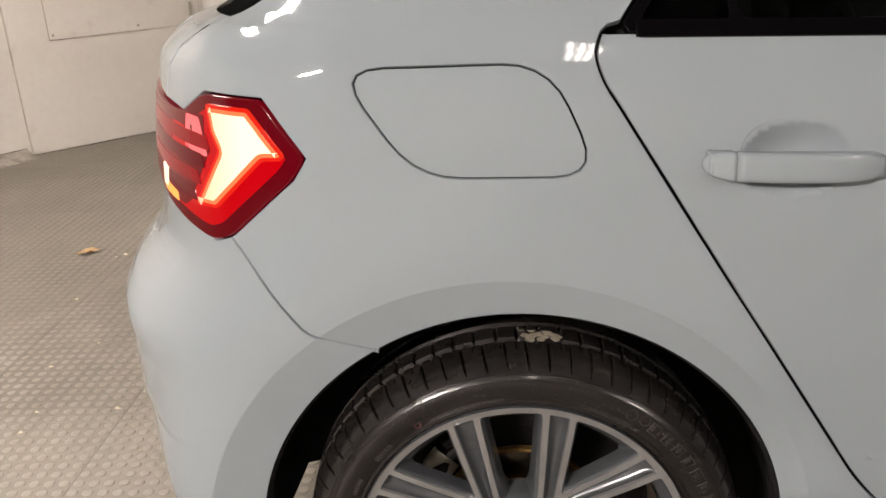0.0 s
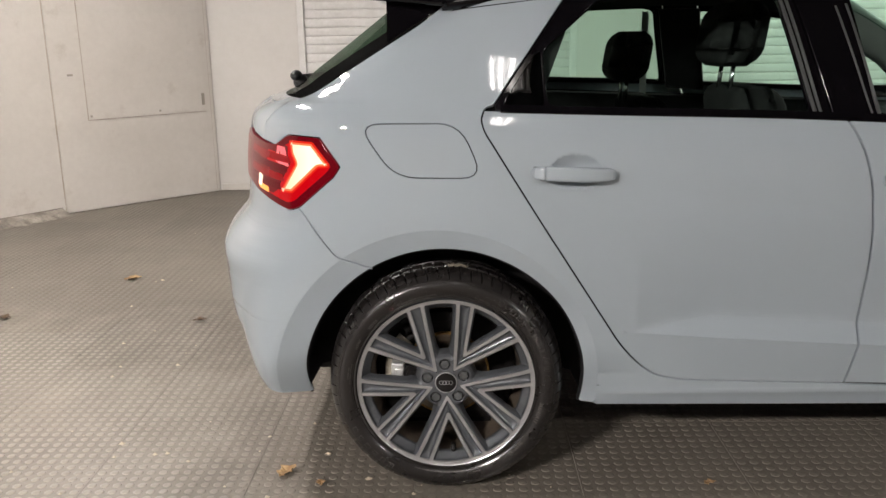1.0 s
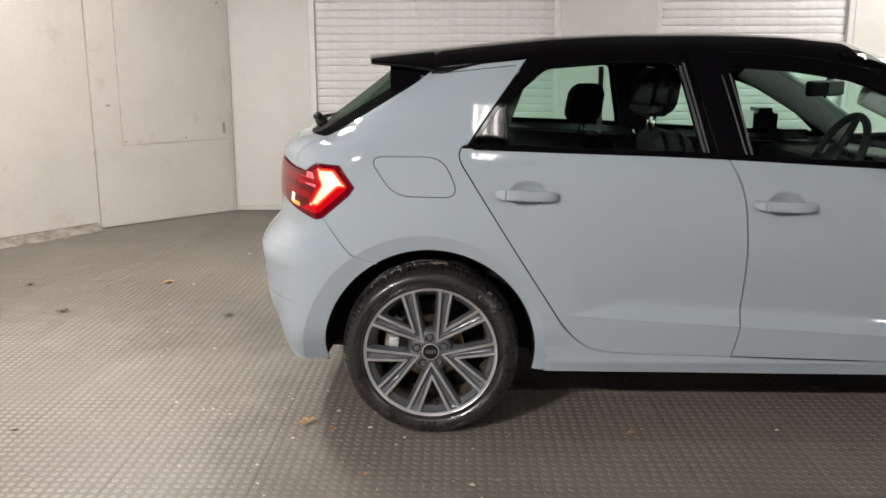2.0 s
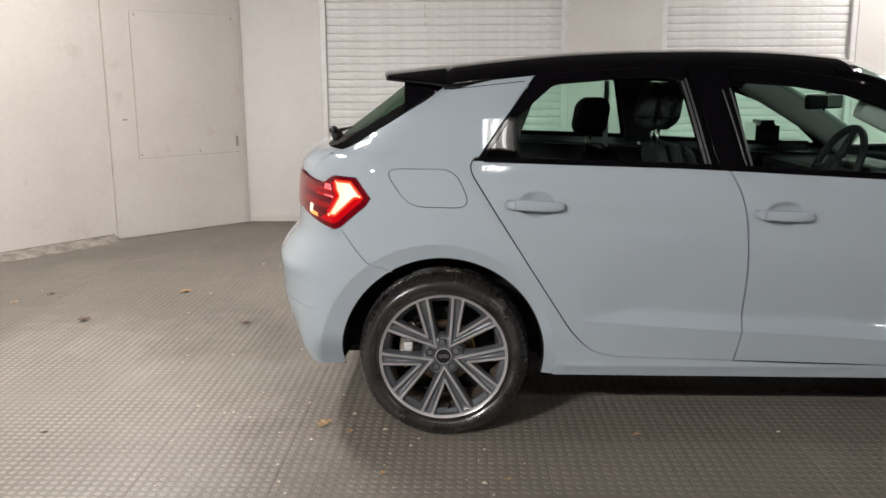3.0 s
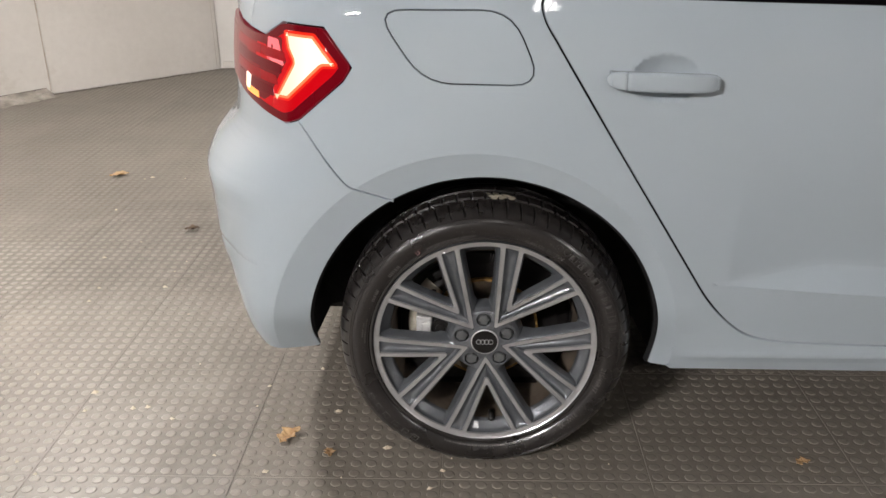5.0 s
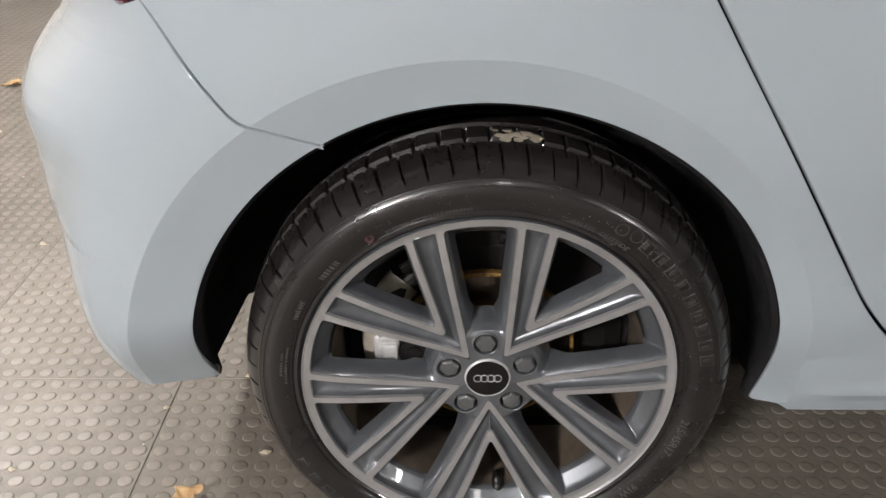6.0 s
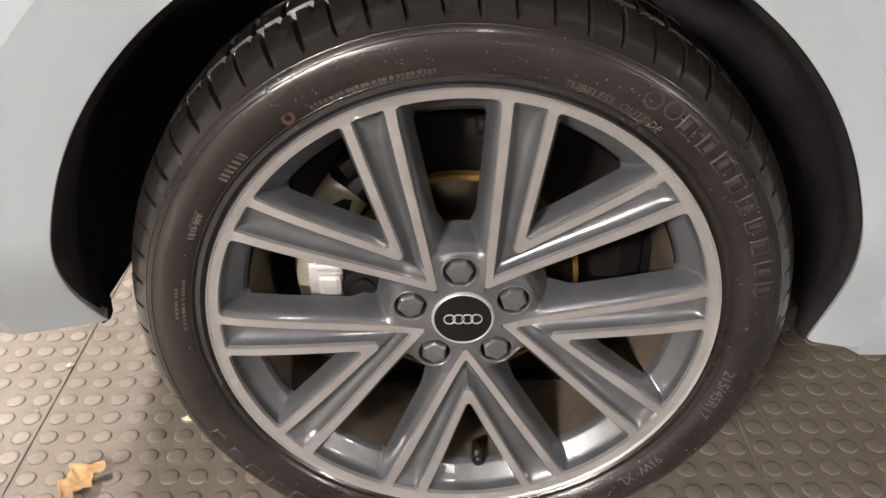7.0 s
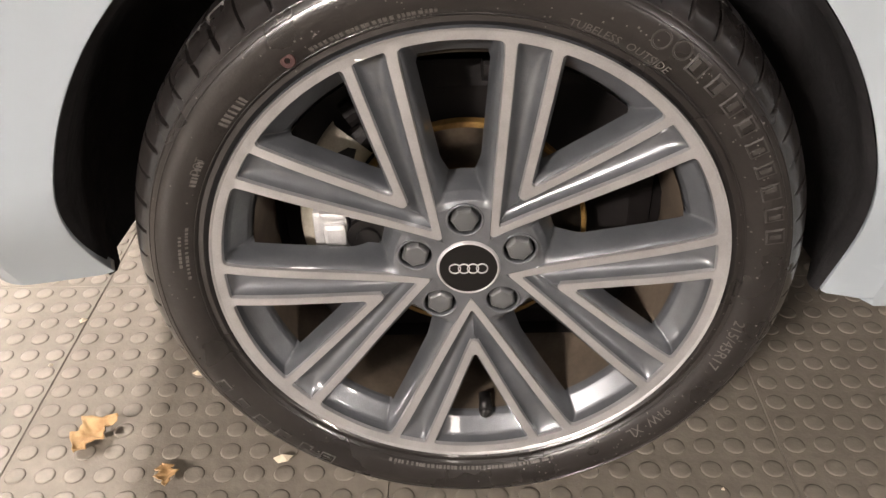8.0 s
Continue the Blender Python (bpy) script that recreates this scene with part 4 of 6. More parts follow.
# wheel arch liners and underbody
for hub in (0.0, WHEELBASE):
    for far in (False, True):
        rows = []
        for a in np.linspace(187.5, -12, 60):
            ca, sa = math.cos(radians(a)), math.sin(radians(a))
            r = 0.372 + 0.003 * math.sin(a * 0.9)
            lx, lz = ARCH_X + (ARCH_R + 0.002) * ca, ARCH_Z + (ARCH_R + 0.002) * sa
            lip_y = float(skin(np.array([s_at_x(lx, lz)]), np.array([lz]))[0][1]) + 0.004
            row = [(hub + ARCH_X + (ARCH_R + 0.0015) * ca, lip_y, ARCH_Z + (ARCH_R + 0.0015) * sa), (hub + ARCH_X + (ARCH_R - 0.004) * ca, lip_y + 0.008, ARCH_Z + (ARCH_R - 0.004) * sa), (hub + ARCH_X + (ARCH_R - 0.002) * ca, lip_y + 0.022, ARCH_Z + (ARCH_R - 0.002) * sa),
                   (hub + ARCH_X + (r + 0.010) * ca, 0.14, ARCH_Z + (r + 0.010) * sa), (hub + ARCH_X + r * ca, 0.30, ARCH_Z + r * sa), (hub + ARCH_X + 0.2 * ca, 0.33, ARCH_Z + 0.2 * sa), (hub, 0.33, ARCH_Z)]
            rows.append([(x, 2 * MID_Y - y if far else y, z) for x, y, z in row])
        rows_mesh("wheel_arch_liner", rows, LINER, "black felted wheel arch liner")
bm = bmesh.new()
box(bm, 0.39, 0.09, 0.213, 2.17, 2 * MID_Y - 0.09, 0.26, 0.015)
box(bm, -0.55, 0.37, 0.20, 0.45, 2 * MID_Y - 0.37, 0.40, 0.03)
box(bm, 2.10, 0.36, 0.19, 3.1, 2 * MID_Y - 0.36, 0.40, 0.03)
part("underbody", bm, TRIM_DARK, car, "black underbody")


# ---------------------------------------------------------------- wheels
def ring_mesh(profile, n=120, close=False):
    """Turn a profile of (radius, depth) about the wheel's axle: local x and z in the wheel's plane, y inwards."""
    verts, faces, k = [], [], len(profile)
    for i in range(n):
        a = 2 * math.pi * i / n
        verts += [(r * math.cos(a), d, r * math.sin(a)) for r, d in profile]
    for i in range(n):
        j = (i + 1) % n
        for p in range(k if close else k - 1):
            q = (p + 1) % k
            faces.append((i * k + p, j * k + p, j * k + q, i * k + q))
    return verts, faces


def turned(bm, profile, n=120):
    verts, faces = ring_mesh(profile, n)
    vs = [bm.verts.new(v) for v in verts]
    for f in faces:
        bm.faces.new([vs[i] for i in f])
    return bm


def face_depth(r):
    """Depth of the rim's face behind the lip, by radius."""
    return 0.004 + 0.014 * float(smoothstep(0.215, 0.03, r))


def polar(r, a):
    return (r * math.cos(radians(a)), r * math.sin(radians(a)))


A_OUT, A_OUT_IN, A_IN_OUT, A_IN = 25.0, 22.8, 15.4, 13.3
R_FACE = 0.2232
EDGES = [((0.0, tip), (R_FACE * math.sin(radians(a)), R_FACE * math.cos(radians(a)))) for tip, a in ((0.036, A_OUT), (0.0500, A_OUT_IN), (0.0805, A_IN_OUT), (0.0980, A_IN))]


def beside(edge, x, z):
    """Signed distance from one leg of a V, positive on its outer side."""
    (ax, az), (bx, bz) = edge
    n = math.hypot(bx - ax, bz - az)
    return ((x - ax) * (bz - az) - (z - az) * (bx - ax)) / n


def soft_min(k, *terms):
    low = np.minimum.reduce(terms)
    return low - k * np.log(sum(np.exp(-(t - low) / k) for t in terms))


def soft_plus(x, k=0.0012):
    return k * np.logaddexp(0, x / k)


def casting_depth(x, z):
    """Depth of the painted casting in one fifth of the wheel, its V pointing at the hub along z."""
    x = np.abs(x)
    r = np.hypot(x, z)
    face = 0.004 + 0.014 * smoothstep(0.215, 0.03, r)
    s1, s2, s3, s4 = (beside(edge, x, z) for edge in EDGES)
    ledge = np.interp(r, [0.2020, 0.2050, 0.2175, 0.2198, 0.2229], [0.036, 0.030, 0.0180, 0.0150, 0.0055]) + 8 * np.clip(0.202 - r, 0, 1)
    hub = np.interp(r, [0.03, 0.034, 0.056, 0.064, 0.069, 0.075, 0.081], [0.0165, 0.0172, 0.0182, 0.0190, 0.0215, 0.0300, 0.0480]) + 3 * np.clip(r - 0.081, 0, 1)
    q = soft_min(0.0014, -s2, s3, (R_FACE - r) * 0.55)
    pocket = face + 0.0016 + 0.0125 * (1 - np.exp(-np.clip(q, 0, 1) / 0.0042))
    u = np.clip(s1, 0, 1) * (1 + 0.5 * r / 0.22)
    outer = soft_min(0.0030, face + 0.0018 + 0.60 * u + 3.0 * soft_plus(u - 0.009, 0.002), ledge, hub)
    u = np.clip(-s4, 0, 1)
    inner = soft_min(0.0022, face + 0.0018 + 1.0 * u + 6.0 * soft_plus(u - 0.005, 0.001), ledge)
    depth = np.where(s1 > 0, outer, np.where(s4 < 0, inner, np.where((s2 < 0) & (s3 > 0), pocket, face + 0.0016)))
    return depth


def rounded(points, radii, step=0.010):
    """A closed outline whose corners are turned with the radius given for each."""
    n, runs = len(points), []
    for i in range(n):
        p, a, b = (Vector(points[k % n]) for k in (i, i - 1, i + 1))
        u, w = (a - p).normalized(), (b - p).normalized()
        half = math.acos(max(-1, min(1, u.dot(w)))) / 2
        rad = radii[i % len(radii)]
        d = rad / math.tan(half)
        c = p + (u + w).normalized() * rad / math.sin(half)
        v0, v1 = p + u * d - c, p + w * d - c
        turn = v0.angle_signed(v1)
        runs.append([tuple(c + Matrix.Rotation(-turn * t, 2) @ v0) for t in np.linspace(0, 1, 7)])
    out = []
    for i in range(n):
        out += runs[i]
        a, b = runs[i][-1], runs[(i + 1) % n][0]
        out += straight(a, b, step)[1:-1]
    return out


def fifth(points, k):
    """Turn outline points of the V that hangs straight down into the k-th place."""
    a = radians(72 * k)
    return [(x * math.cos(a) - z * math.sin(a), x * math.sin(a) + z * math.cos(a)) for x, z in points]


def arc_run(r, a0, a1, n=14):
    return [polar(r, a) for a in np.linspace(a0, a1, n)]


def on_edge(i, r):
    """Where the i-th edge of the V's leg crosses that radius: angle from the V's axis, in degrees."""
    (ax, az), (bx, bz) = EDGES[i]
    t = 1.0
    for _ in range(40):
        x, z = ax + (bx - ax) * t, az + (bz - az) * t
        t *= r / math.hypot(x, z)
    return math.degrees(math.atan2(x, z))


def build_wheel():
    wheel_bm = bmesh.new()
    barrel = [(0.2000, 0.036), (0.1960, 0.060), (0.190, 0.12), (0.200, 0.17), (0.226, 0.185), (0.232, 0.190), (0.230, 0.194), (0.205, 0.186), (0.196, 0.165), (0.190, 0.12), (0.2040, 0.060), (0.2300, 0.030)]
    turned(wheel_bm, barrel, 120)
    wheel = part("wheel", wheel_bm, BARREL, car, "five-twin-spoke alloy wheel with grey pockets and machined face", smooth=True)
    bm = turned(bmesh.new(), [(0.2320, 0.012), (0.2335, 0.003), (0.2325, 0.0)], 144)
    part("rim_flange", bm, RIM_GREY, wheel, smooth=True)
    bm = turned(bmesh.new(), [(0.2300, 0.0016), (0.2312, 0.0006), (0.2325, 0.0)], 180)
    part("rim_lip", bm, RIM_BRIGHT, wheel, "machined bright rim lip", smooth=True)
    # painted casting: five twin spokes whose flanks, pockets, ledge and hub run into each other
    na, nr = 260, 190
    ang = np.radians(np.linspace(-36, 36, na))
    rad = 0.0285 + (0.2250 - 0.0285) * np.linspace(0, 1, nr)
    gr, ga = np.meshgrid(rad, ang, indexing="ij")
    gx, gz = gr * np.sin(ga), gr * np.cos(ga)
    gd = casting_depth(gx, gz)
    e = 0.0005
    nx, nz = (casting_depth(gx + e, gz) - casting_depth(gx - e, gz)) / (2 * e), (casting_depth(gx, gz + e) - casting_depth(gx, gz - e)) / (2 * e)
    nn = np.stack([nx, -np.ones_like(nx), nz], -1)
    nn /= np.linalg.norm(nn, axis=-1)[..., None]
    bolt = np.hypot(np.abs(gx) - 0.050 * math.sin(radians(36)), gz - 0.050 * math.cos(radians(36)))
    back = lambda x, z: casting_depth(x, z) - (0.004 + 0.014 * smoothstep(0.215, 0.03, np.hypot(x, z)) + 0.027 + 0.014 * smoothstep(0.11, 0.075, np.hypot(x, z)) + 0.02 * smoothstep(0.198, 0.203, np.hypot(x, z)))  # noqa: E731
    over = back(gx, gz)
    near = over <= 0
    for axis, by in ((0, 1), (0, -1), (1, 1), (1, -1)):
        near |= np.roll(over <= 0, by, axis)
    for axis, by in ((1, 1), (1, -1)):
        near |= np.roll(near, by, axis)
    edge = near & (over > 0)
    for _ in range(5):
        ox, oz, h = gx[edge], gz[edge], 0.0002
        val = back(ox, oz)
        dx, dz = (back(ox + h, oz) - back(ox - h, oz)) / (2 * h), (back(ox, oz + h) - back(ox, oz - h)) / (2 * h)
        step = np.clip(val / np.maximum(1e-6, dx * dx + dz * dz), -0.001, 0.001)
        gx[edge], gz[edge] = ox - step * dx, oz - step * dz
    gd = casting_depth(gx, gz)
    keep_v = near & (gd < 0.07) & (bolt > 0.0156)
    keep_f = keep_v[:-1, :-1] & keep_v[1:, :-1] & keep_v[:-1, 1:] & keep_v[1:, 1:]
    fi, fj = np.where(keep_f)
    quads = np.stack([fi * na + fj, (fi + 1) * na + fj, (fi + 1) * na + fj + 1, fi * na + fj + 1], -1)
    used = np.unique(quads)
    index = np.full(na * nr, -1)
    index[used] = np.arange(len(used))
    quads = [tuple(int(v) for v in q) for q in index[quads]]
    px, pz, pd, pn = gx.ravel()[used], -gz.ravel()[used], gd.ravel()[used], nn.reshape(-1, 3)[used] * (1, 1, -1)
    for k in range(5):
        a = radians(-72 * k)
        c, s = math.cos(a), math.sin(a)
        verts = np.stack([px * c - pz * s, pd, px * s + pz * c], -1)
        norms = np.stack([pn[:, 0] * c - pn[:, 2] * s, pn[:, 1], pn[:, 0] * s + pn[:, 2] * c], -1)
        raw("spoke", verts.tolist(), quads, RIM_GREY, wheel, "grey painted twin spoke with a sunk pocket", normals=norms)
    # machined face: the lip and the ribs in one cut plane
    star, holes = [], []
    R_IN = 0.2222
    for k in range(5):
        o1, o2, o3, o4 = (on_edge(i, R_IN) for i in range(4))
        tip = rounded([polar(R_IN, 270 - o1), (0.0, -0.036), polar(R_IN, 270 + o1)], (0.001, 0.003, 0.001))
        n_leg = [q for q in tip if math.hypot(*q) < R_IN - 0.006 and q[1] > -R_IN * math.cos(radians(o1)) + 0.003]
        n_leg = sorted([q for q in n_leg if q[0] < -1e-6], key=lambda q: q[1]) + sorted([q for q in n_leg if q[0] >= -1e-6], key=lambda q: -q[1])
        bend = lambda sgn: [tuple(Vector(polar(R_IN - 0.0050 * (1 - t) ** 2, 270 + sgn * (o1 + 1.9 * t * t)))) for t in np.linspace(0, 1, 6)]  # noqa: E731
        star += fifth(bend(-1)[::-1] + n_leg + bend(1) + arc_run(R_IN, 270 + o1 + 3.5, 270 + 72 - o1 - 3.5, 12), k)
        pocket = [polar(R_IN, 270 - o2), (0.0, -0.0500), polar(R_IN, 270 + o2)] + arc_run(R_IN, 270 + o2 - 1, 270 + o3 + 1, 3) + [polar(R_IN, 270 + o3), (0.0, -0.0805), polar(R_IN, 270 - o3)] + arc_run(R_IN, 270 - o3 - 1, 270 - o2 + 1, 3)
        holes.append(fifth(rounded(pocket, (0.0022, 0.0016, 0.0022, 0.0005, 0.0005, 0.0005, 0.0022, 0.0040, 0.0022, 0.0005, 0.0005, 0.0005)), k))
        window = [polar(R_IN, 270 - o4), (0.0, -0.0980), polar(R_IN, 270 + o4)] + arc_run(R_IN, 270 + o4 - 3, 270 - o4 + 3, 7)
        holes.append(fifth(rounded(window, (0.0035, 0.0035, 0.0035) + (0.0005,) * 7), k))
    rim = [(0.2302 * math.cos(2 * math.pi * i / 180), 0.2302 * math.sin(2 * math.pi * i / 180)) for i in range(180)]
    flat, faces = filled([rim, star] + holes, 0.008)
    bm = bmesh.new()
    vt = [bm.verts.new((x, face_depth(math.hypot(x, z)) - 0.0006 if math.hypot(x, z) < 0.2258 else float(np.interp(math.hypot(x, z), [0.2258, 0.2302], [0.0033, 0.0015])), z)) for x, z in flat]
    for f in faces:
        a, b, c = (flat[i] for i in f[:3])
        up = (b[0] - a[0]) * (c[1] - a[1]) - (b[1] - a[1]) * (c[0] - a[0])
        bm.faces.new([vt[i] for i in (f if up > 0 else f[::-1])])
    base = len(rim)
    for loop in [star] + holes:
        n = len(loop)
        q = np.asarray(loop, float)
        area = 0.5 * np.sum(q[:, 0] * np.roll(q[:, 1], -1) - np.roll(q[:, 0], -1) * q[:, 1])
        inner = shrink(loop, 0.0011)
        inner = inner if area > 0 else inner[::-1]
        ring = [vt[base + i] for i in range(n)]
        low = [bm.verts.new((x, face_depth(math.hypot(x, z)) + 0.0034, z)) for x, z in inner]
        for i in range(n):
            j = (i + 1) % n
            quad = (ring[i], ring[j], low[j], low[i])
            bm.faces.new(quad if area > 0 else quad[::-1])
        base += n
    face = part("machined_face", bm, RIM_BRIGHT, wheel, "machined bright ribs and rim face")
    face.data.shade_smooth()
    face.data.set_sharp_from_angle(angle=radians(30))
    for k in range(5):
        # bolt cover in its seat
        cx, cz = polar(0.050, 90 + 72 * k)
        bm = bmesh.new()
        turned(bm, [(0.0175, 0.0190), (0.0172, 0.0176), (0.0160, 0.0174), (0.0150, 0.0182), (0.0146, 0.0200), (0.0144, 0.0310)], 36)
        for v in bm.verts:
            v.co += Vector((cx, 0, cz))
        part("bolt_collar", bm, RIM_GREY, wheel, smooth=True)
        bm = bmesh.new()
        turned(bm, [(0.0, 0.0300), (0.0146, 0.0300), (0.0146, 0.0215)], 28)
        for v in bm.verts:
            v.co += Vector((cx, 0, cz))
        part("bolt_seat", bm, CAP_BLACK, wheel, "dark bolt recess", smooth=True)
        bm = bmesh.new()
        rings = []
        for r, d, mix in ((0.005, 0.0158, 0.2), (0.0092, 0.0164, 0.8), (0.0108, 0.0176, 1.0), (0.0117, 0.0196, 1.0), (0.0119, 0.031, 1.0)):
            ring = []
            for j in range(30):
                th = 2 * math.pi * j / 30
                hexa = math.cos(math.pi / 6) / math.cos((th % (math.pi / 3)) - math.pi / 6)
                rr = r * (1 - mix + mix * hexa) * 1.12
                ring.append(bm.verts.new((cx + rr * math.cos(th + 0.2 * k), d, cz + rr * math.sin(th + 0.2 * k))))
            rings.append(ring)
        tip = bm.verts.new((cx, 0.0157, cz))
        for j in range(30):
            bm.faces.new((tip, rings[0][j], rings[0][(j + 1) % 30]))
        for a_, b_ in zip(rings, rings[1:]):
            for j in range(30):
                bm.faces.new((a_[j], b_[j], b_[(j + 1) % 30], a_[(j + 1) % 30]))
        bmesh.ops.recalc_face_normals(bm, faces=bm.faces)
        cover = part("bolt_cover", bm, BOLT_GREY, wheel, "dark grey plastic bolt cover")
        cover.data.shade_smooth()
        cover.data.set_sharp_from_angle(angle=radians(24))
    # window ledge ring behind the lip, valve, centre cap
    bm = turned(bmesh.new(), [(0.0, 0.0145), (0.0270, 0.0148)], 64)
    cap = part("centre_cap", bm, CAP_BLACK, wheel, "black centre cap with a silver ring", smooth=True)
    bm = turned(bmesh.new(), [(0.0266, 0.0150), (0.0269, 0.0138), (0.0275, 0.0135), (0.0282, 0.0142), (0.0300, 0.0178)], 64)
    part("cap_ring", bm, SILVER, wheel, "silver cap ring", smooth=True)
    for k in range(4):
        bm = bmesh.new()
        turned(bm, [(0.0046, 0.0146), (0.0047, 0.0138), (0.0055, 0.0138), (0.0056, 0.0146)], 28)
        for v in bm.verts:
            v.co.x += (k - 1.5) * 0.0083
        part("cap_emblem", bm, SILVER, wheel, "plain silver ring", smooth=True)
    bm = bmesh.new()
    tube(bm, (0.006, 0.030, -0.199), (0.006, 0.048, -0.190), 0.0072, 0.0062, 16)
    bmesh.ops.create_uvsphere(bm, u_segments=14, v_segments=8, radius=0.0072, matrix=Matrix.Translation((0.006, 0.030, -0.199)))
    part("valve_cap", bm, CAP_BLACK, wheel, "black valve cap", smooth=True)
    # brake
    bm = turned(bmesh.new(), [(0.066, 0.080), (0.1105, 0.080), (0.1110, 0.0815), (0.1110, 0.090), (0.066, 0.090)], 96)
    part("brake_disc", bm, STEEL, wheel, "worn steel brake disc", smooth=False)
    bm = turned(bmesh.new(), [(0.1108, 0.0815), (0.1110, 0.0792), (0.1150, 0.0792), (0.1160, 0.0802), (0.1160, 0.0900), (0.1110, 0.0910)], 96)
    part("disc_rim", bm, DISC_EDGE, wheel, "golden rusty rim of the brake disc", smooth=False)
    bm = turned(bmesh.new(), [(0.0, 0.056), (0.056, 0.056), (0.064, 0.060), (0.067, 0.075), (0.067, 0.09)], 72)
    part("disc_bell", bm, RUST, wheel, "rusty brake disc bell", smooth=True)
    bm = bmesh.new()
    box(bm, -0.146, 0.052, -0.030, -0.112, 0.110, 0.040, 0.006)
    box(bm, -0.136, 0.047, 0.004, -0.114, 0.056, 0.028, 0.005)
    box(bm, -0.138, 0.046, 0.032, -0.112, 0.060, 0.042, 0.004)
    box(bm, -0.138, 0.046, -0.014, -0.112, 0.060, -0.004, 0.004)
    caliper = part("caliper", bm, CALIPER, wheel, "bare cast brake caliper")
    bm = bmesh.new()
    tube(bm, (-0.094, 0.050, 0.012), (-0.094, 0.075, 0.012), 0.020, 0.021, 24)
    tube(bm, (-0.094, 0.047, 0.012), (-0.094, 0.052, 0.012), 0.011, 0.012, 20)
    box(bm, -0.112, 0.056, -0.010, -0.062, 0.080, 0.034, 0.008)
    part("brake_motor", bm, CAP_BLACK, caliper, "black plastic brake motor")
    ring = [[(r * math.cos(radians(a)), d, r * math.sin(radians(a))) for a in np.linspace(138, 206, 24)] for r, d in ((0.118, 0.096), (0.120, 0.092), (0.163, 0.092), (0.166, 0.098))]
    raw("brake_shield", [v for run in ring for v in run], [(i * 24 + j, i * 24 + j + 1, (i + 1) * 24 + j + 1, (i + 1) * 24 + j) for i in range(3) for j in range(23)], SHIELD, wheel, "dull tan brake backing plate", smooth=True)
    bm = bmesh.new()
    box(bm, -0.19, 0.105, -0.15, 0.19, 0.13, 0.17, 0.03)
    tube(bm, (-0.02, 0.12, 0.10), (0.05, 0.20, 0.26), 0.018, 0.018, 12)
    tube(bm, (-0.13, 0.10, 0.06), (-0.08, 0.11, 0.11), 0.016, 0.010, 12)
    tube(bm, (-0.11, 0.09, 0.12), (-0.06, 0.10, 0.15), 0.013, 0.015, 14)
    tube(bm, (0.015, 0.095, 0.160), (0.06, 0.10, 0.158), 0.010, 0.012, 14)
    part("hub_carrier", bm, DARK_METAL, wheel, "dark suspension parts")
    # tyre
    prof = [(0.2285, 0.012), (0.2345, 0.004), (0.2375, 0.001), (0.2420, 0.0015), (0.2440, -0.0015), (0.2520, -0.0060), (0.2620, -0.0092), (0.2720, -0.0090), (0.2800, -0.0060), (0.2845, -0.0010), (0.2865, 0.0010), (0.2900, 0.0040),
            (0.2960, 0.0110), (0.3010, 0.0190), (0.3050, 0.0290), (0.3075, 0.0400), (0.3080, 0.0440), (0.3020, 0.0460), (0.3020, 0.0540), (0.3085, 0.0560), (0.3105, 0.0850), (0.3050, 0.0870), (0.3050, 0.0950), (0.3105, 0.0970),
            (0.3085, 0.1300), (0.3030, 0.1320), (0.3030, 0.1400), (0.3075, 0.1420), (0.3000, 0.1700), (0.2880, 0.1900), (0.2600, 0.2020), (0.2340, 0.1900), (0.2300, 0.1800)]
    groove, per = 66, 14
    n = groove * per
    verts, faces = ring_mesh(prof, n)
    k = len(prof)
    vv = []
    for i in range(n):
        wide = 0.3 * math.sin(i // per * 2.1)
        for p in range(k):
            x, y, z = verts[i * k + p]
            r, d = prof[p]
            cut = 0.0
            if i % per == 0 and 10 < p < 17:
                cut = 0.0068 * min(1.0, max(0.0, (r - 0.2875) / 0.006))
            elif i % per == 6 and 14 < p < 17:
                cut = 0.0025
            elif i % per in (3, 4) and 18 < p < 21:
                cut = 0.005
            if cut:
                f = (r - cut) / r
                x, z = x * f, z * f
            skew = (p - 11) * 0.45 + wide if 11 <= p < 28 else 0
            a = 2 * math.pi * skew / n
            x, z = x * math.cos(a) - z * math.sin(a), x * math.sin(a) + z * math.cos(a)
            vv.append((x, y, z))
    flat = HUB_Z - 0.0022
    vv = [(x, y, max(z, -flat + 0.0)) for x, y, z in vv]
    raw("tyre", vv, faces, RUBBER, wheel, "black road tyre with wet-looking sheen", smooth=True, sharp=32)
    return wheel


def sidewall_depth(r):
    return float(np.interp(r, [0.2375, 0.2420, 0.2440, 0.2520, 0.2620, 0.2720, 0.2800, 0.2845], [0.001, 0.0015, -0.0015, -0.0060, -0.0092, -0.0090, -0.0060, -0.0010]))


def arc_bar(bm, r, a, w, h, lift=0.0012):
    """One raised bar on the sidewall: w along the arc, h across it, at angle a."""
    vs = []
    for dr, da in ((-h / 2, -w / 2 / r), (-h / 2, w / 2 / r), (h / 2, w / 2 / r), (h / 2, -w / 2 / r)):
        rr, aa = r + dr, radians(a) + da
        vs.append(bm.verts.new((rr * math.cos(aa), sidewall_depth(rr) - lift, rr * math.sin(aa))))
    bm.faces.new(vs)
    low = [bm.verts.new(v.co + Vector((0, lift + 0.0005, 0))) for v in vs]
    for i in range(4):
        bm.faces.new((vs[i], low[i], low[(i + 1) % 4], vs[(i + 1) % 4]))


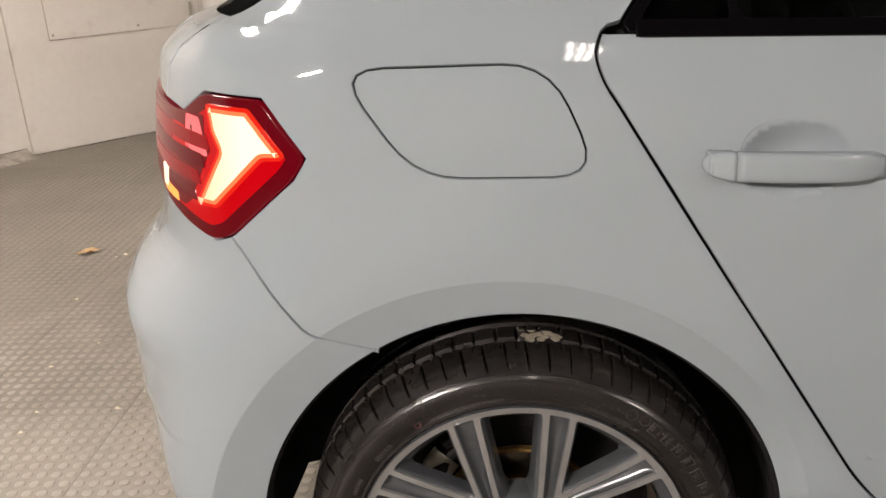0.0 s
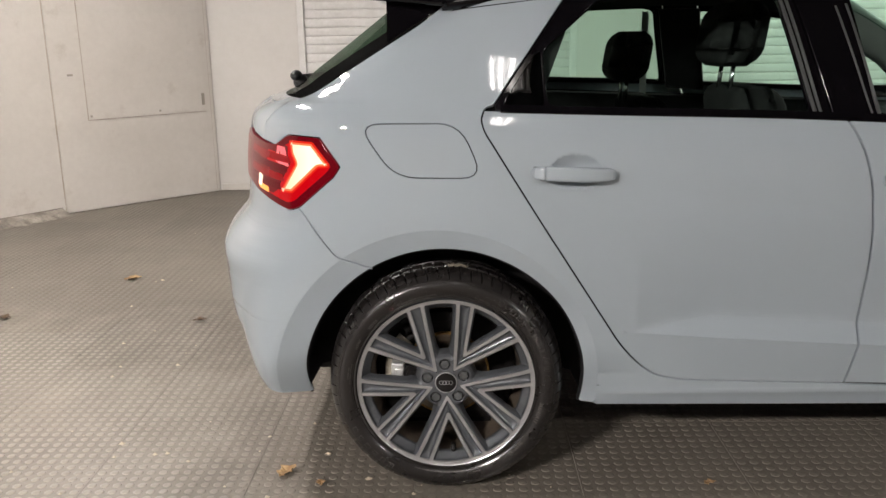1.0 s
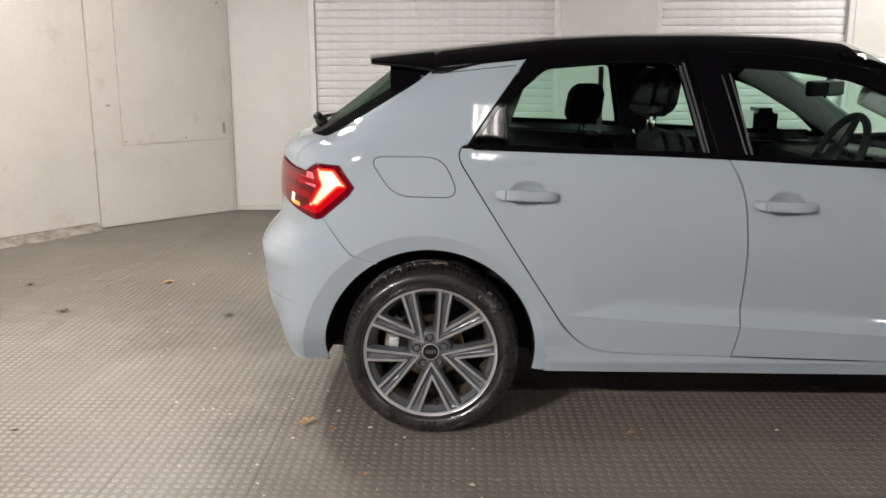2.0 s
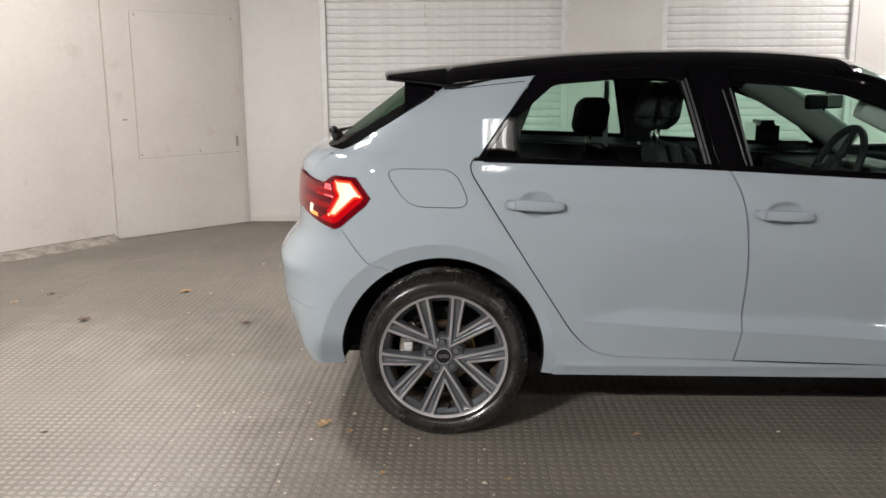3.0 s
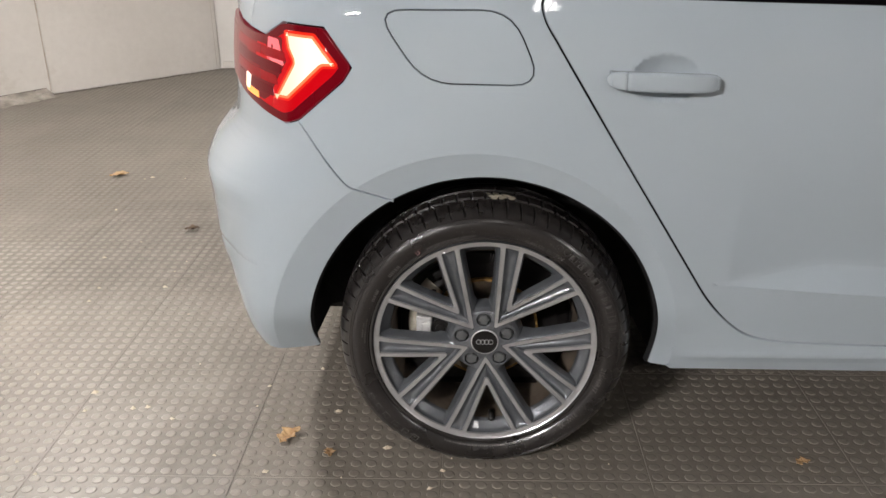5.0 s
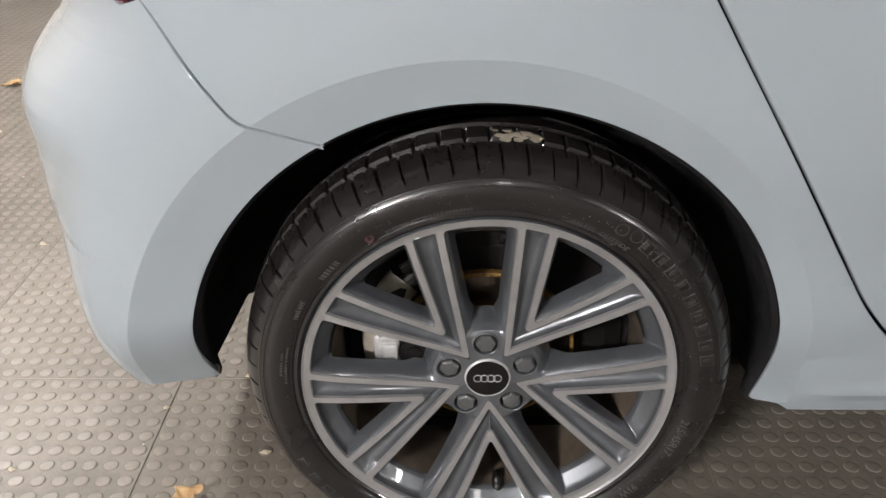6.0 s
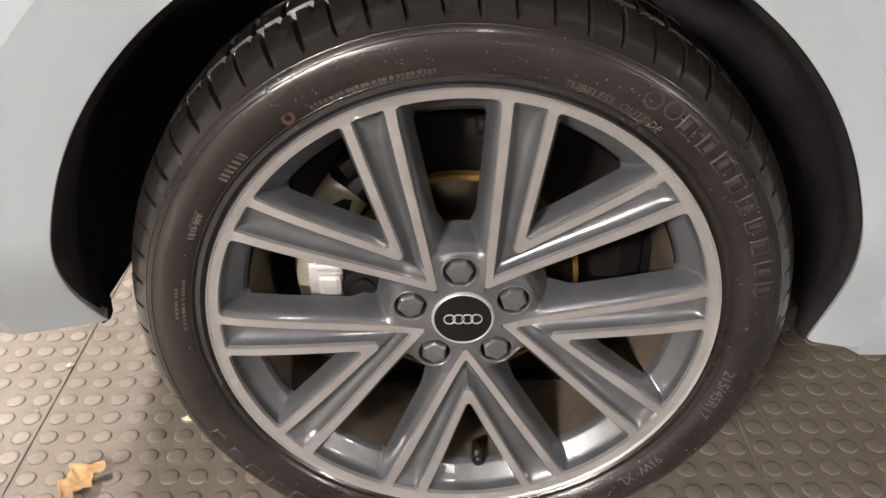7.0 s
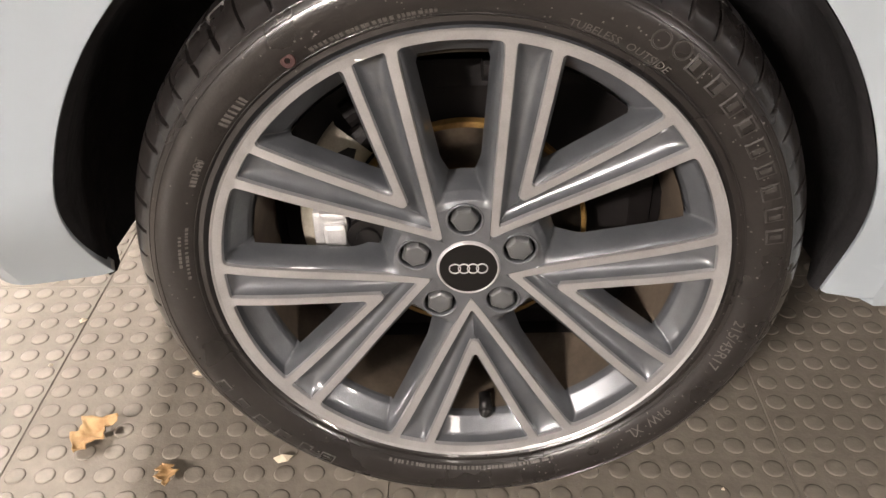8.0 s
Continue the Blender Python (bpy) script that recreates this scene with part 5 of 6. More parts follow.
def arc_text(name, text, r, a_mid, size, parent, mat):
    """Raised writing that follows the sidewall, read from outside."""
    data = bpy.data.curves.new(name, "FONT")
    data.body, data.size, data.align_x, data.extrude, data.resolution_u = text, size, "CENTER", 0.0, 2
    tmp = new("tmp_text", data)
    me = tmp.to_mesh()
    pts = [v.co.copy() for v in me.vertices]
    fs = [tuple(p.vertices) for p in me.polygons]
    tmp.to_mesh_clear()
    bpy.data.objects.remove(tmp)
    verts = []
    for p in pts:
        rr = r + p.y
        aa = radians(a_mid) - p.x / r
        verts.append((rr * math.cos(aa), sidewall_depth(rr) - 0.0009, rr * math.sin(aa)))
    return raw(name, verts, fs, mat, parent)


wheel = build_wheel()
wheel.location = (0, 0, HUB_Z)
for piece in wheel.children:
    # the wheel has come to rest turned a little past upright
    if piece.name.split(".")[0] in ("spoke", "machined_face", "bolt_collar", "bolt_seat", "bolt_cover", "valve_cap"):
        piece.rotation_euler.y = radians(-3.0)
arc_text("lettering", "TUBELESS  OUTSIDE", 0.2462, 62, 0.0098, wheel, LETTER)
arc_text("lettering", "215/45R17", 0.2500, -18, 0.0135, wheel, LETTER)
arc_text("lettering", "91W  XL", 0.2500, -45, 0.0135, wheel, LETTER)
arc_text("lettering", "DOT", 0.2510, 151, 0.0085, wheel, LETTER)
bm = turned(bmesh.new(), [(0.0020, 0.0), (0.0026, -0.0006), (0.0056, -0.0006), (0.0062, 0.0)], 24)
for v in bm.verts:
    v.co += Vector((0.2516 * math.cos(radians(122.5)), sidewall_depth(0.2516) - 0.0008, 0.2516 * math.sin(radians(122.5))))
part("paint_dot", bm, RED_MARK, wheel, "faded red paint ring")
rng = random.Random(4)
def arc_frame(bm, r, a, w, h, t, lift=0.0011):
    """One hollow raised bar on the sidewall, as a closed outline."""
    ring = []
    for ww, hh in ((w, h), (w - 2 * t, h - 2 * t)):
        for dr, da in ((-hh / 2, -ww / 2 / r), (-hh / 2, ww / 2 / r), (hh / 2, ww / 2 / r), (hh / 2, -ww / 2 / r)):
            rr, aa = r + dr, radians(a) + da
            ring.append(bm.verts.new((rr * math.cos(aa), sidewall_depth(rr) - lift, rr * math.sin(aa))))
    for i in range(4):
        j = (i + 1) % 4
        bm.faces.new((ring[i], ring[j], ring[4 + j], ring[4 + i]))
    low = [bm.verts.new(v.co + Vector((0, lift + 0.0005, 0))) for v in ring[:4]]
    for i in range(4):
        bm.faces.new((ring[i], low[i], low[(i + 1) % 4], ring[(i + 1) % 4]))
    return bm


for k in range(9):
    bar = arc_frame(bmesh.new(), 0.2665, 49 - k * 4.9, (0.0150, 0.0125, 0.0155, 0.0140)[k % 4], 0.0160, 0.0016)
    arc_bar(bar, 0.2665, 49 - k * 4.9 + (0.6, -0.5, 0.0)[k % 3], 0.0042, 0.0095, 0.0009)
    part("brand_bar", bar, LETTER_DULL, wheel, "raised outlined bar")
for k, (a, r) in enumerate(((57, 0.2665), (53, 0.2690))):
    bm = turned(bmesh.new(), [(0.0062, 0.0), (0.0066, -0.0012), (0.0078, -0.0012), (0.0082, 0.0)], 24)
    for v in bm.verts:
        v.co += Vector((r * math.cos(radians(a)), sidewall_depth(r) + 0.0002, r * math.sin(radians(a))))
    part("raised_ring", bm, LETTER_DULL, wheel, "raised round mark")
bm = bmesh.new()
for a0, a1, r, w in ((95, 118, 0.2490, 0.0035), (96, 116, 0.2445, 0.0030), (150, 156, 0.2520, 0.005), (166, 178, 0.2505, 0.0022), (168, 176, 0.2560, 0.0022), (134, 141, 0.2510, 0.0075), (-70, -110, 0.2480, 0.0030)):
    a, sgn = a0, 1 if a1 > a0 else -1
    while (a - a1) * sgn < 0:
        arc_bar(bm, r, a, 0.0028 * rng.uniform(0.6, 1.2), w, 0.0008)
        a += sgn * rng.uniform(0.75, 1.3)
tagged(part("small_print", bm, LETTER, wheel, "fine raised bars of unreadable print"), kind="stuff")
rng = random.Random(15)
for k, a in enumerate((206.5, 212.5, 218.5, 224.5, 230.5, 236.0)):
    mark = arc_frame(bmesh.new(), 0.2700, a, (0.0150, 0.0135, 0.0160)[k % 3], 0.0130, 0.0013)
    arc_bar(mark, 0.2700 + rng.uniform(-0.003, 0.003), a + rng.uniform(-0.7, 0.7), 0.0070, 0.0014, 0.0009)
    part("brand_bar", mark, CHALK, wheel, "raised bar rubbed pale")
# small pale specks scattered over the sidewall
bm = bmesh.new()
rng = random.Random(33)
for k in range(260):
    a = rng.uniform(-75, 130) if k % 3 else rng.uniform(0, 360)
    r = rng.choice((rng.uniform(0.238, 0.285), rng.gauss(0.262, 0.012)))
    if 0.237 < r < 0.285:
        w = rng.uniform(0.0006, 0.0014)
        arc_bar(bm, r, a, w, w * rng.uniform(0.7, 1.4), 0.0004)
tagged(part("pale_specks", bm, SPECK, wheel, "small pale specks on the rubber"), kind="stuff")
for r0, r1 in ((0.2440, 0.2447), (0.2772, 0.2778), (0.2826, 0.2838)):
    bm = turned(bmesh.new(), [(r0 - 0.0004, sidewall_depth(r0) + 0.0003), (r0, sidewall_depth(r0) - 0.0007), (r1, sidewall_depth(r1) - 0.0007), (r1 + 0.0004, sidewall_depth(r1) + 0.0003)], 160)
    part("mould_ring", bm, RUBBER, wheel, "raised moulding line", smooth=True)
bm = bmesh.new()
rng = random.Random(21)
for k in range(16):
    a, d, sz = 84 + rng.gauss(0, 3.0), 0.060 + rng.gauss(0, 0.010), rng.uniform(0.003, 0.009)
    ring = []
    for j in range(6):
        th = j * math.pi / 3
        aa, dd = radians(a) + sz * math.cos(th) * rng.uniform(0.6, 1.3) / 0.309, d + sz * math.sin(th) * rng.uniform(0.6, 1.3)
        ring.append(bm.verts.new((0.3098 * math.cos(aa), dd, 0.3098 * math.sin(aa))))
    bm.faces.new(ring)
tagged(part("dried_mud", bm, MUD, wheel, "pale dried mud on the tread"), kind="stuff")

for wx, far in ((WHEELBASE, False), (0.0, True), (WHEELBASE, True)):
    dup = copy_thing(wheel, pose(wx, 2 * MID_Y if far else 0, HUB_Z, 0, 0, 180 if far else 0))
    dup.parent = car

# ---------------------------------------------------------------- cabin
def soft_block(name, x0, y0, z0, x1, y1, z1, mat, parent, label="", lean=0.0, r=0.05, squash=None):
    """A padded block: a rounded box that leans back, its top drawn in where squash says so."""
    bm = bmesh.new()
    box(bm, x0, y0, z0, x1, y1, z1)
    bmesh.ops.subdivide_edges(bm, edges=bm.edges[:], cuts=3, use_grid_fill=True)
    bmesh.ops.bevel(bm, geom=[e for e in bm.edges if len(e.link_faces) == 2 and e.calc_face_angle(0) > 1], offset=r, segments=4, affect="EDGES", profile=0.5)
    ym, h = (y0 + y1) / 2, max(1e-6, z1 - z0)
    for v in bm.verts:
        t = (v.co.z - z0) / h
        v.co.x -= lean * t * h
        if squash:
            v.co.y = ym + (v.co.y - ym) * (1 - squash * t * t)
    return part(name, bm, mat, parent, label, smooth=True)


def front_seat(y, x, top):
    """A front seat with its headrest, whose top is at that height."""
    seat = soft_block("front_seat", x - 0.02, y - 0.24, 0.32, x + 0.50, y + 0.24, 0.50, SEAT, car, "charcoal cloth front seat", r=0.05)
    soft_block("seat_back", x - 0.07, y - 0.24, 0.45, x + 0.08, y + 0.24, top - 0.235, SEAT, seat, lean=0.20, r=0.05, squash=0.30)
    soft_block("headrest", x - 0.235, y - 0.130, top - 0.180, x - 0.085, y + 0.130, top, SEAT, seat, "charcoal headrest", lean=-0.16, r=0.055, squash=0.10)
    for dy in (-0.055, 0.055):
        tube_bm = tube(bmesh.new(), (x - 0.160, y + dy, top - 0.26), (x - 0.150, y + dy, top - 0.16), 0.007, sides=10)
        part("headrest_post", tube_bm, CHROME, seat, "chrome headrest post", smooth=True)


front_seat(0.50, 0.985, 1.270)
front_seat(1.23, 0.825, 1.195)
soft_block("rear_seat", -0.02, 0.37, 0.36, 0.45, 2 * MID_Y - 0.37, 0.52, SEAT, car, "charcoal rear bench", r=0.05)
soft_block("rear_backrest", -0.14, 0.37, 0.48, 0.02, 2 * MID_Y - 0.37, 0.985, SEAT, car, "charcoal rear backrest", lean=0.25, r=0.05)
bm = bmesh.new()
box(bm, -0.42, 0.28, 0.90, -0.22, 2 * MID_Y - 0.28, 0.93, 0.01)
part("parcel_shelf", bm, TRIM_DARK, car, "dark parcel shelf")
bm = bmesh.new()
box(bm, 1.62, 0.14, 0.62, 2.12, 2 * MID_Y - 0.14, 0.895, 0.05)
box(bm, 1.60, 0.32, 0.86, 1.80, 0.70, 0.955, 0.03)
for y in np.linspace(0.3, 1.4, 9):
    box(bm, 1.604, y, 0.80, 1.63, y + 0.07, 0.83, 0.006)
part("dashboard", bm, DASH, car, "dark plastic dashboard")
bm = bmesh.new()
hub_m = pose(1.545, 0.50, 0.925, 0, -66, 0)
ring = []
for i in range(40):
    a = 2 * math.pi * i / 40
    ring.append([bm.verts.new(hub_m @ Vector(((0.178 + 0.015 * math.cos(b)) * math.cos(a), (0.178 + 0.015 * math.cos(b)) * math.sin(a), 0.015 * math.sin(b)))) for b in np.linspace(0, 2 * math.pi, 10, endpoint=False)])
for i in range(40):
    for j in range(10):
        bm.faces.new((ring[i][j], ring[(i + 1) % 40][j], ring[(i + 1) % 40][(j + 1) % 10], ring[i][(j + 1) % 10]))
for a in (0, 180, 270):
    tube(bm, hub_m @ Vector((0, 0, 0.005)), hub_m @ Vector((0.17 * math.cos(radians(a + 90)), 0.17 * math.sin(radians(a + 90)), 0)), 0.02, 0.012, 10)
tube(bm, hub_m @ Vector((0, 0, -0.01)), hub_m @ Vector((0, 0, 0.03)), 0.06, 0.05, 24)
tube(bm, hub_m @ Vector((0, 0, -0.25)), hub_m @ Vector((0, 0, 0)), 0.035, 0.035, 16)
bmesh.ops.recalc_face_normals(bm, faces=bm.faces)
part("steering_wheel", bm, TRIM_DARK, car, "dark leather steering wheel", smooth=True)
mirror_m = pose(1.635, 0.862, 1.182, 0, 0, 38)
bm = bmesh.new()
box(bm, -0.130, -0.016, -0.032, 0.130, 0.020, 0.032)
bmesh.ops.bevel(bm, geom=bm.edges[:], offset=0.013, segments=3, affect="EDGES", profile=0.5)
tube(bm, (0.05, 0.02, 0.0), (0.12, 0.05, 0.03), 0.016, 0.016, 12)
tube(bm, (0.12, 0.05, 0.03), (0.14, 0.06, 0.13), 0.014, 0.018, 12)
tube(bm, (0.0, 0.0, -0.040), (0.0, 0.0, -0.028), 0.006, 0.006, 10)
bmesh.ops.transform(bm, matrix=mirror_m, verts=bm.verts[:])
mirror_in = part("rear_view_mirror", bm, TRIM_DARK, car, "dark interior mirror", smooth=True)
mirror_in.data.set_sharp_from_angle(angle=radians(40))
bm = box(bmesh.new(), -0.006, -0.0185, -0.024, 0.114, -0.0165, 0.024)
bmesh.ops.transform(bm, matrix=mirror_m, verts=bm.verts[:])
part("mirror_glass", bm, CHROME, mirror_in, "silvered mirror glass")
# headlining, door cards, far pillars, belts
lining = [[(x, y, z - 0.035) for x, y, z in roof_row(x, float(rail_at(x)), float(top_curve(x)), 12, 0.03)] for x in np.linspace(0.02, 1.48, 14)]
rows_mesh("headlining", lining, TRIM_DARK, "black headlining")
for far in (False, True):
    card = chain([(0.32, 0.70), (0.47, 0.45)], straight((0.50, 0.42), (2.0, 0.30), 0.05), straight((2.0, 0.30), (1.95, 0.915), 0.05), straight((1.95, 0.915), (0.16, 0.995), 0.05))
    panel("door_card", [card], TRIM_DARK, car, "black door trim", step=0.06, lift=-0.055, deep=0.02, mirror=far)
    inner_b = chain(straight((0.855, 1.30), (0.93, 0.98), 0.03), straight((1.09, 0.97), (1.02, 1.30), 0.03))
    panel("pillar_lining", [inner_b], TRIM_DARK, car, "black pillar lining", step=0.04, lift=-0.03, deep=0.02, mirror=far)
    inner_c = chain(straight((0.24, 1.02), (0.34, 1.27), 0.03), [(0.10, 1.25), (-0.02, 1.20), (-0.20, 1.08), (-0.22, 1.0)])
    panel("pillar_lining", [inner_c], TRIM_DARK, car, "black rear pillar lining", step=0.04, lift=-0.03, deep=0.02, mirror=far)
    y = 2 * MID_Y - 0.20 if far else 0.20
    sgn = -1 if far else 1
    bm = bmesh.new()
    rings = []
    for k in range(12):
        u = k / 11 * 5
        mid = Vector((1.50 + 0.12 * u, y - sgn * 0.025 * (u - 1), 1.285 - 0.062 * u - 0.0016 * u * u))
        if not far:
            mid += Vector((0.03, 0.03, -0.075))
        rings.append([bm.verts.new(mid + Vector((0.034 * math.cos(b), 0.040 * math.sin(b), 0.066 * math.cos(b)))) for b in np.linspace(0, 2 * math.pi, 16, endpoint=False)])
    for ra, rb in zip(rings, rings[1:]):
        for q in range(16):
            bm.faces.new((ra[q], rb[q], rb[(q + 1) % 16], ra[(q + 1) % 16]))
    bmesh.ops.recalc_face_normals(bm, faces=bm.faces)
    part("pillar_lining", bm, PILLAR_GREY, car, "grey windscreen pillar lining", smooth=True)
    if far:
        bm = box(bmesh.new(), 0.775, y - 0.085, 0.55, 0.800, y - 0.079, 1.27)
        part("seat_belt", bm, PILLAR_GREY, car, "grey seat belt webbing")
    # outside mirror
    bm = bmesh.new()
    box(bm, 1.63, y - sgn * 0.36 if not far else y + 0.16, 0.920, 1.76, y - sgn * 0.16 if not far else y + 0.36, 1.060)
    bmesh.ops.subdivide_edges(bm, edges=bm.edges[:], cuts=2, use_grid_fill=True)
    bmesh.ops.bevel(bm, geom=[e for e in bm.edges if e.calc_face_angle(0) > 1], offset=0.03, segments=3, affect="EDGES")
    box(bm, 1.70, y - sgn * 0.18 if not far else y - 0.02, 0.915, 1.84, y + sgn * 0.02 if not far else y + 0.18, 0.965, 0.008)
    mirror_out = part("door_mirror", bm, BLACK_GLOSS, car, "gloss black door mirror")
    bm = bmesh.new()
    y2 = (y - 0.35, y - 0.175) if not far else (y + 0.175, y + 0.35)
    box(bm, 1.6265, y2[0], 0.935, 1.6295, y2[1], 1.045)
    part("mirror_glass", bm, CHROME, mirror_out, "silvered mirror glass")

# rear wiper on the window's foot
bm = bmesh.new()
bmesh.ops.create_uvsphere(bm, u_segments=18, v_segments=12, radius=1.0, matrix=Matrix.LocRotScale((-0.487, MID_Y - 0.02, 1.048), None, (0.026, 0.034, 0.026)))
bmesh.ops.create_uvsphere(bm, u_segments=18, v_segments=12, radius=1.0, matrix=Matrix.LocRotScale((-0.497, MID_Y - 0.05, 1.070), None, (0.020, 0.030, 0.018)))
tube(bm, (-0.492, MID_Y - 0.03, 1.062), (-0.462, MID_Y + 0.32, 1.062), 0.010, 0.006, 8)
part("rear_wiper", bm, BLACK_TRIM, car, "black rear wiper", smooth=True)


# ---------------------------------------------------------------- the room
A, B, C = (-1.91, 4.76), (-2.80, 3.86), (-3.36, 3.09)
FAR_LEFT = (C[0] - 2.05, C[1] - 3.85)
ROOM_X, ROOM_Y0, ROOM_Y1 = 7.6, -10.0, 4.78
TILE_W, STUDS = 0.455, 13


def wall_run(name, a, b, mat, z1=CEILING_Z, thick=0.15, z0=-0.05):
    """A wall from a to b, its face on that line and its thickness on the outer side."""
    ax, ay, bx, by = *a, *b
    d = Vector((bx - ax, by - ay, 0))
    n = Vector((d.y, -d.x, 0)).normalized() * thick
    bm = bmesh.new()
    base = [Vector((ax, ay, z0)), Vector((bx, by, z0)), Vector((bx, by, z0)) + n, Vector((ax, ay, z0)) + n]
    low = [bm.verts.new(v) for v in base]
    high = [bm.verts.new(v + Vector((0, 0, z1 - z0))) for v in base]
    bm.faces.new(low[::-1])
    bm.faces.new(high)
    for i in range(4):
        bm.faces.new((low[i], low[(i + 1) % 4], high[(i + 1) % 4], high[i]))
    bmesh.ops.recalc_face_normals(bm, faces=bm.faces)
    return tagged(part(name, bm, mat), kind="structure", category="wall")


SH1, SH2 = (-1.21, 0.975), (1.79, 3.48)
SHUT_TOP = 2.35
back = wall_run("wall_north", (ROOM_X, ROOM_Y1 + 0.10), (A[0] - 0.12, ROOM_Y1 + 0.10), BACK_WALL)
tagged(back, "white painted wall behind the roller shutters")
for i, (x0, x1) in enumerate(((A[0] - 0.02, SH1[0]), (SH1[1], SH2[0]), (SH2[1], ROOM_X))):
    bm = box(bmesh.new(), x0, ROOM_Y1, -0.02, x1, ROOM_Y1 + 0.098, CEILING_Z)
    tagged(part("wall_pier", bm, BACK_WALL), "white painted pier between the shutters", "wall", kind="structure")
for x0, x1 in (SH1, SH2):
    bm = box(bmesh.new(), x0, ROOM_Y1 + 0.004, SHUT_TOP, x1, ROOM_Y1 + 0.098, CEILING_Z)
    tagged(part("wall_lintel", bm, BACK_WALL), "white painted lintel above a shutter", "wall", kind="structure")
tagged(wall_run("wall_west_a", A, B, WALL), "off-white boarded wall with a flush door")
tagged(wall_run("wall_west_b", B, C, WALL), "off-white painted wall, scuffed near the floor")
tagged(wall_run("wall_west_c", C, FAR_LEFT, WALL), "off-white painted wall")
tagged(wall_run("wall_west_d", FAR_LEFT, (FAR_LEFT[0], ROOM_Y0), DARK_WALL), "dark grey painted wall")
tagged(wall_run("wall_south", (FAR_LEFT[0], ROOM_Y0), (ROOM_X, ROOM_Y0), SOUTH_WALL), "grey painted wall")
tagged(wall_run("wall_east", (ROOM_X, ROOM_Y0), (ROOM_X, ROOM_Y1 + 0.1), DARK_WALL), "dark grey painted wall")
bm = box(bmesh.new(), FAR_LEFT[0] - 0.2, ROOM_Y0 - 0.2, CEILING_Z, ROOM_X + 0.2, ROOM_Y1 + 0.4, CEILING_Z + 0.15)
tagged(part("ceiling", bm, CEILING), "dark painted concrete ceiling", "ceiling", kind="structure")


for x0, x1 in ((-4.9, -3.0), (-1.9, -0.7), (0.5, 2.6), (3.9, 5.6)):
    bm = box(bmesh.new(), x0, ROOM_Y0 + 0.002, -0.02, x1, ROOM_Y0 + 0.12, CEILING_Z)
    tagged(part("wall_pier", bm, BACK_WALL), "white painted pier on the dark wall", "wall", kind="structure")


def shutter(name, x0, x1):
    thing = tagged(new(name), "white roller shutter of narrow slats, closed", "shutter", kind="structure")
    pitch = 0.067
    prof = [(0.0, 0.0), (0.004, -0.005), (0.015, -0.008), (0.044, -0.0085), (0.060, -0.006), (0.0640, 0.0), (0.067, 0.001)]
    verts, faces = [], []
    for i, (dz, dy) in enumerate(prof):
        verts += [(x0, ROOM_Y1 + 0.05 + dy, dz), (x1, ROOM_Y1 + 0.05 + dy, dz)]
    for i in range(len(prof) - 1):
        faces.append((2 * i, 2 * i + 1, 2 * i + 3, 2 * i + 2))
    first = raw("slat", verts, faces, SHUTTER, thing)
    for k in range(1, int(SHUT_TOP / pitch)):
        ob = first.copy()
        scene.collection.objects.link(ob)
        ob.location.z = k * pitch
    for x in (x0, x1):
        s = 1 if x == x0 else -1
        bm = box(bmesh.new(), min(x, x + s * 0.05), ROOM_Y1 + 0.006, 0, max(x, x + s * 0.05), ROOM_Y1 + 0.06, SHUT_TOP, 0.004)
        part("guide_rail", bm, SHUTTER, thing)
    return thing


first_shutter = shutter("roller_shutter", *SH1)
for z0, z1, x0 in ((2.01, 2.05, 0.0), (1.95, 1.98, 0.002), (1.88, 1.92, 0.004), (1.81, 1.85, 0.003), (1.74, 1.77, 0.006)):
    part("scuff_mark", box(bmesh.new(), -0.286 + x0, ROOM_Y1 + 0.038, z0, -0.279 + x0, ROOM_Y1 + 0.0418, z1), GRIME, first_shutter, "small grey rubbed mark")
shutter("roller_shutter", *SH2)


# flush door, panel and joints on the angled wall
def on_wall(a, b, t, z, out):
    d = Vector((b[0] - a[0], b[1] - a[1], 0)).normalized()
    n = Vector((-d.y, d.x, 0))
    return Vector((a[0], a[1], 0)) + d * t + n * out + Vector((0, 0, z))


def wall_block(bm, a, b, t0, t1, z0, z1, out, bevel=0.002):
    m = [on_wall(a, b, t, z, o) for o in (0.0005, out) for z in (z0, z1) for t in (t0, t1)]
    vs = [bm.verts.new(v) for v in m]
    for f in ((4, 5, 7, 6), (0, 4, 6, 2), (1, 3, 7, 5), (2, 6, 7, 3), (0, 1, 5, 4), (0, 2, 3, 1)):
        bm.faces.new([vs[i] for i in f])
    bmesh.ops.recalc_face_normals(bm, faces=bm.faces)
    return bm


L_AB = math.dist(A, B)
door_wall = tagged(new("door_1"), "off-white flush service door with a screwed cover panel, closed", "door", kind="structure")
part("door_leaf", wall_block(bmesh.new(), A, B, 0.035, L_AB - 0.03, 0.004, 2.3, 0.012), WALL, door_wall)
part("cover_panel", wall_block(bmesh.new(), A, B, 0.080, 1.010, 0.650, 1.830, 0.022), WALL, door_wall, "raised off-white cover panel")
for t0, t1, z0, z1 in ((0.076, 0.080, 0.646, 1.834), (1.010, 1.015, 0.646, 1.834), (0.080, 1.010, 0.645, 0.650), (0.080, 1.010, 1.830, 1.833)):
    part("panel_joint", wall_block(bmesh.new(), A, B, t0, t1, z0, z1, 0.015), GRIME, door_wall, "grimy joint round the panel")
for t0, t1 in ((0.028, 0.034), (L_AB - 0.029, L_AB - 0.022), (-0.06, -0.056)):
    part("door_joint", wall_block(bmesh.new(), A, B, t0, t1, 0.02, 2.3, 0.004), GRIME, door_wall, "dark joint beside the door")
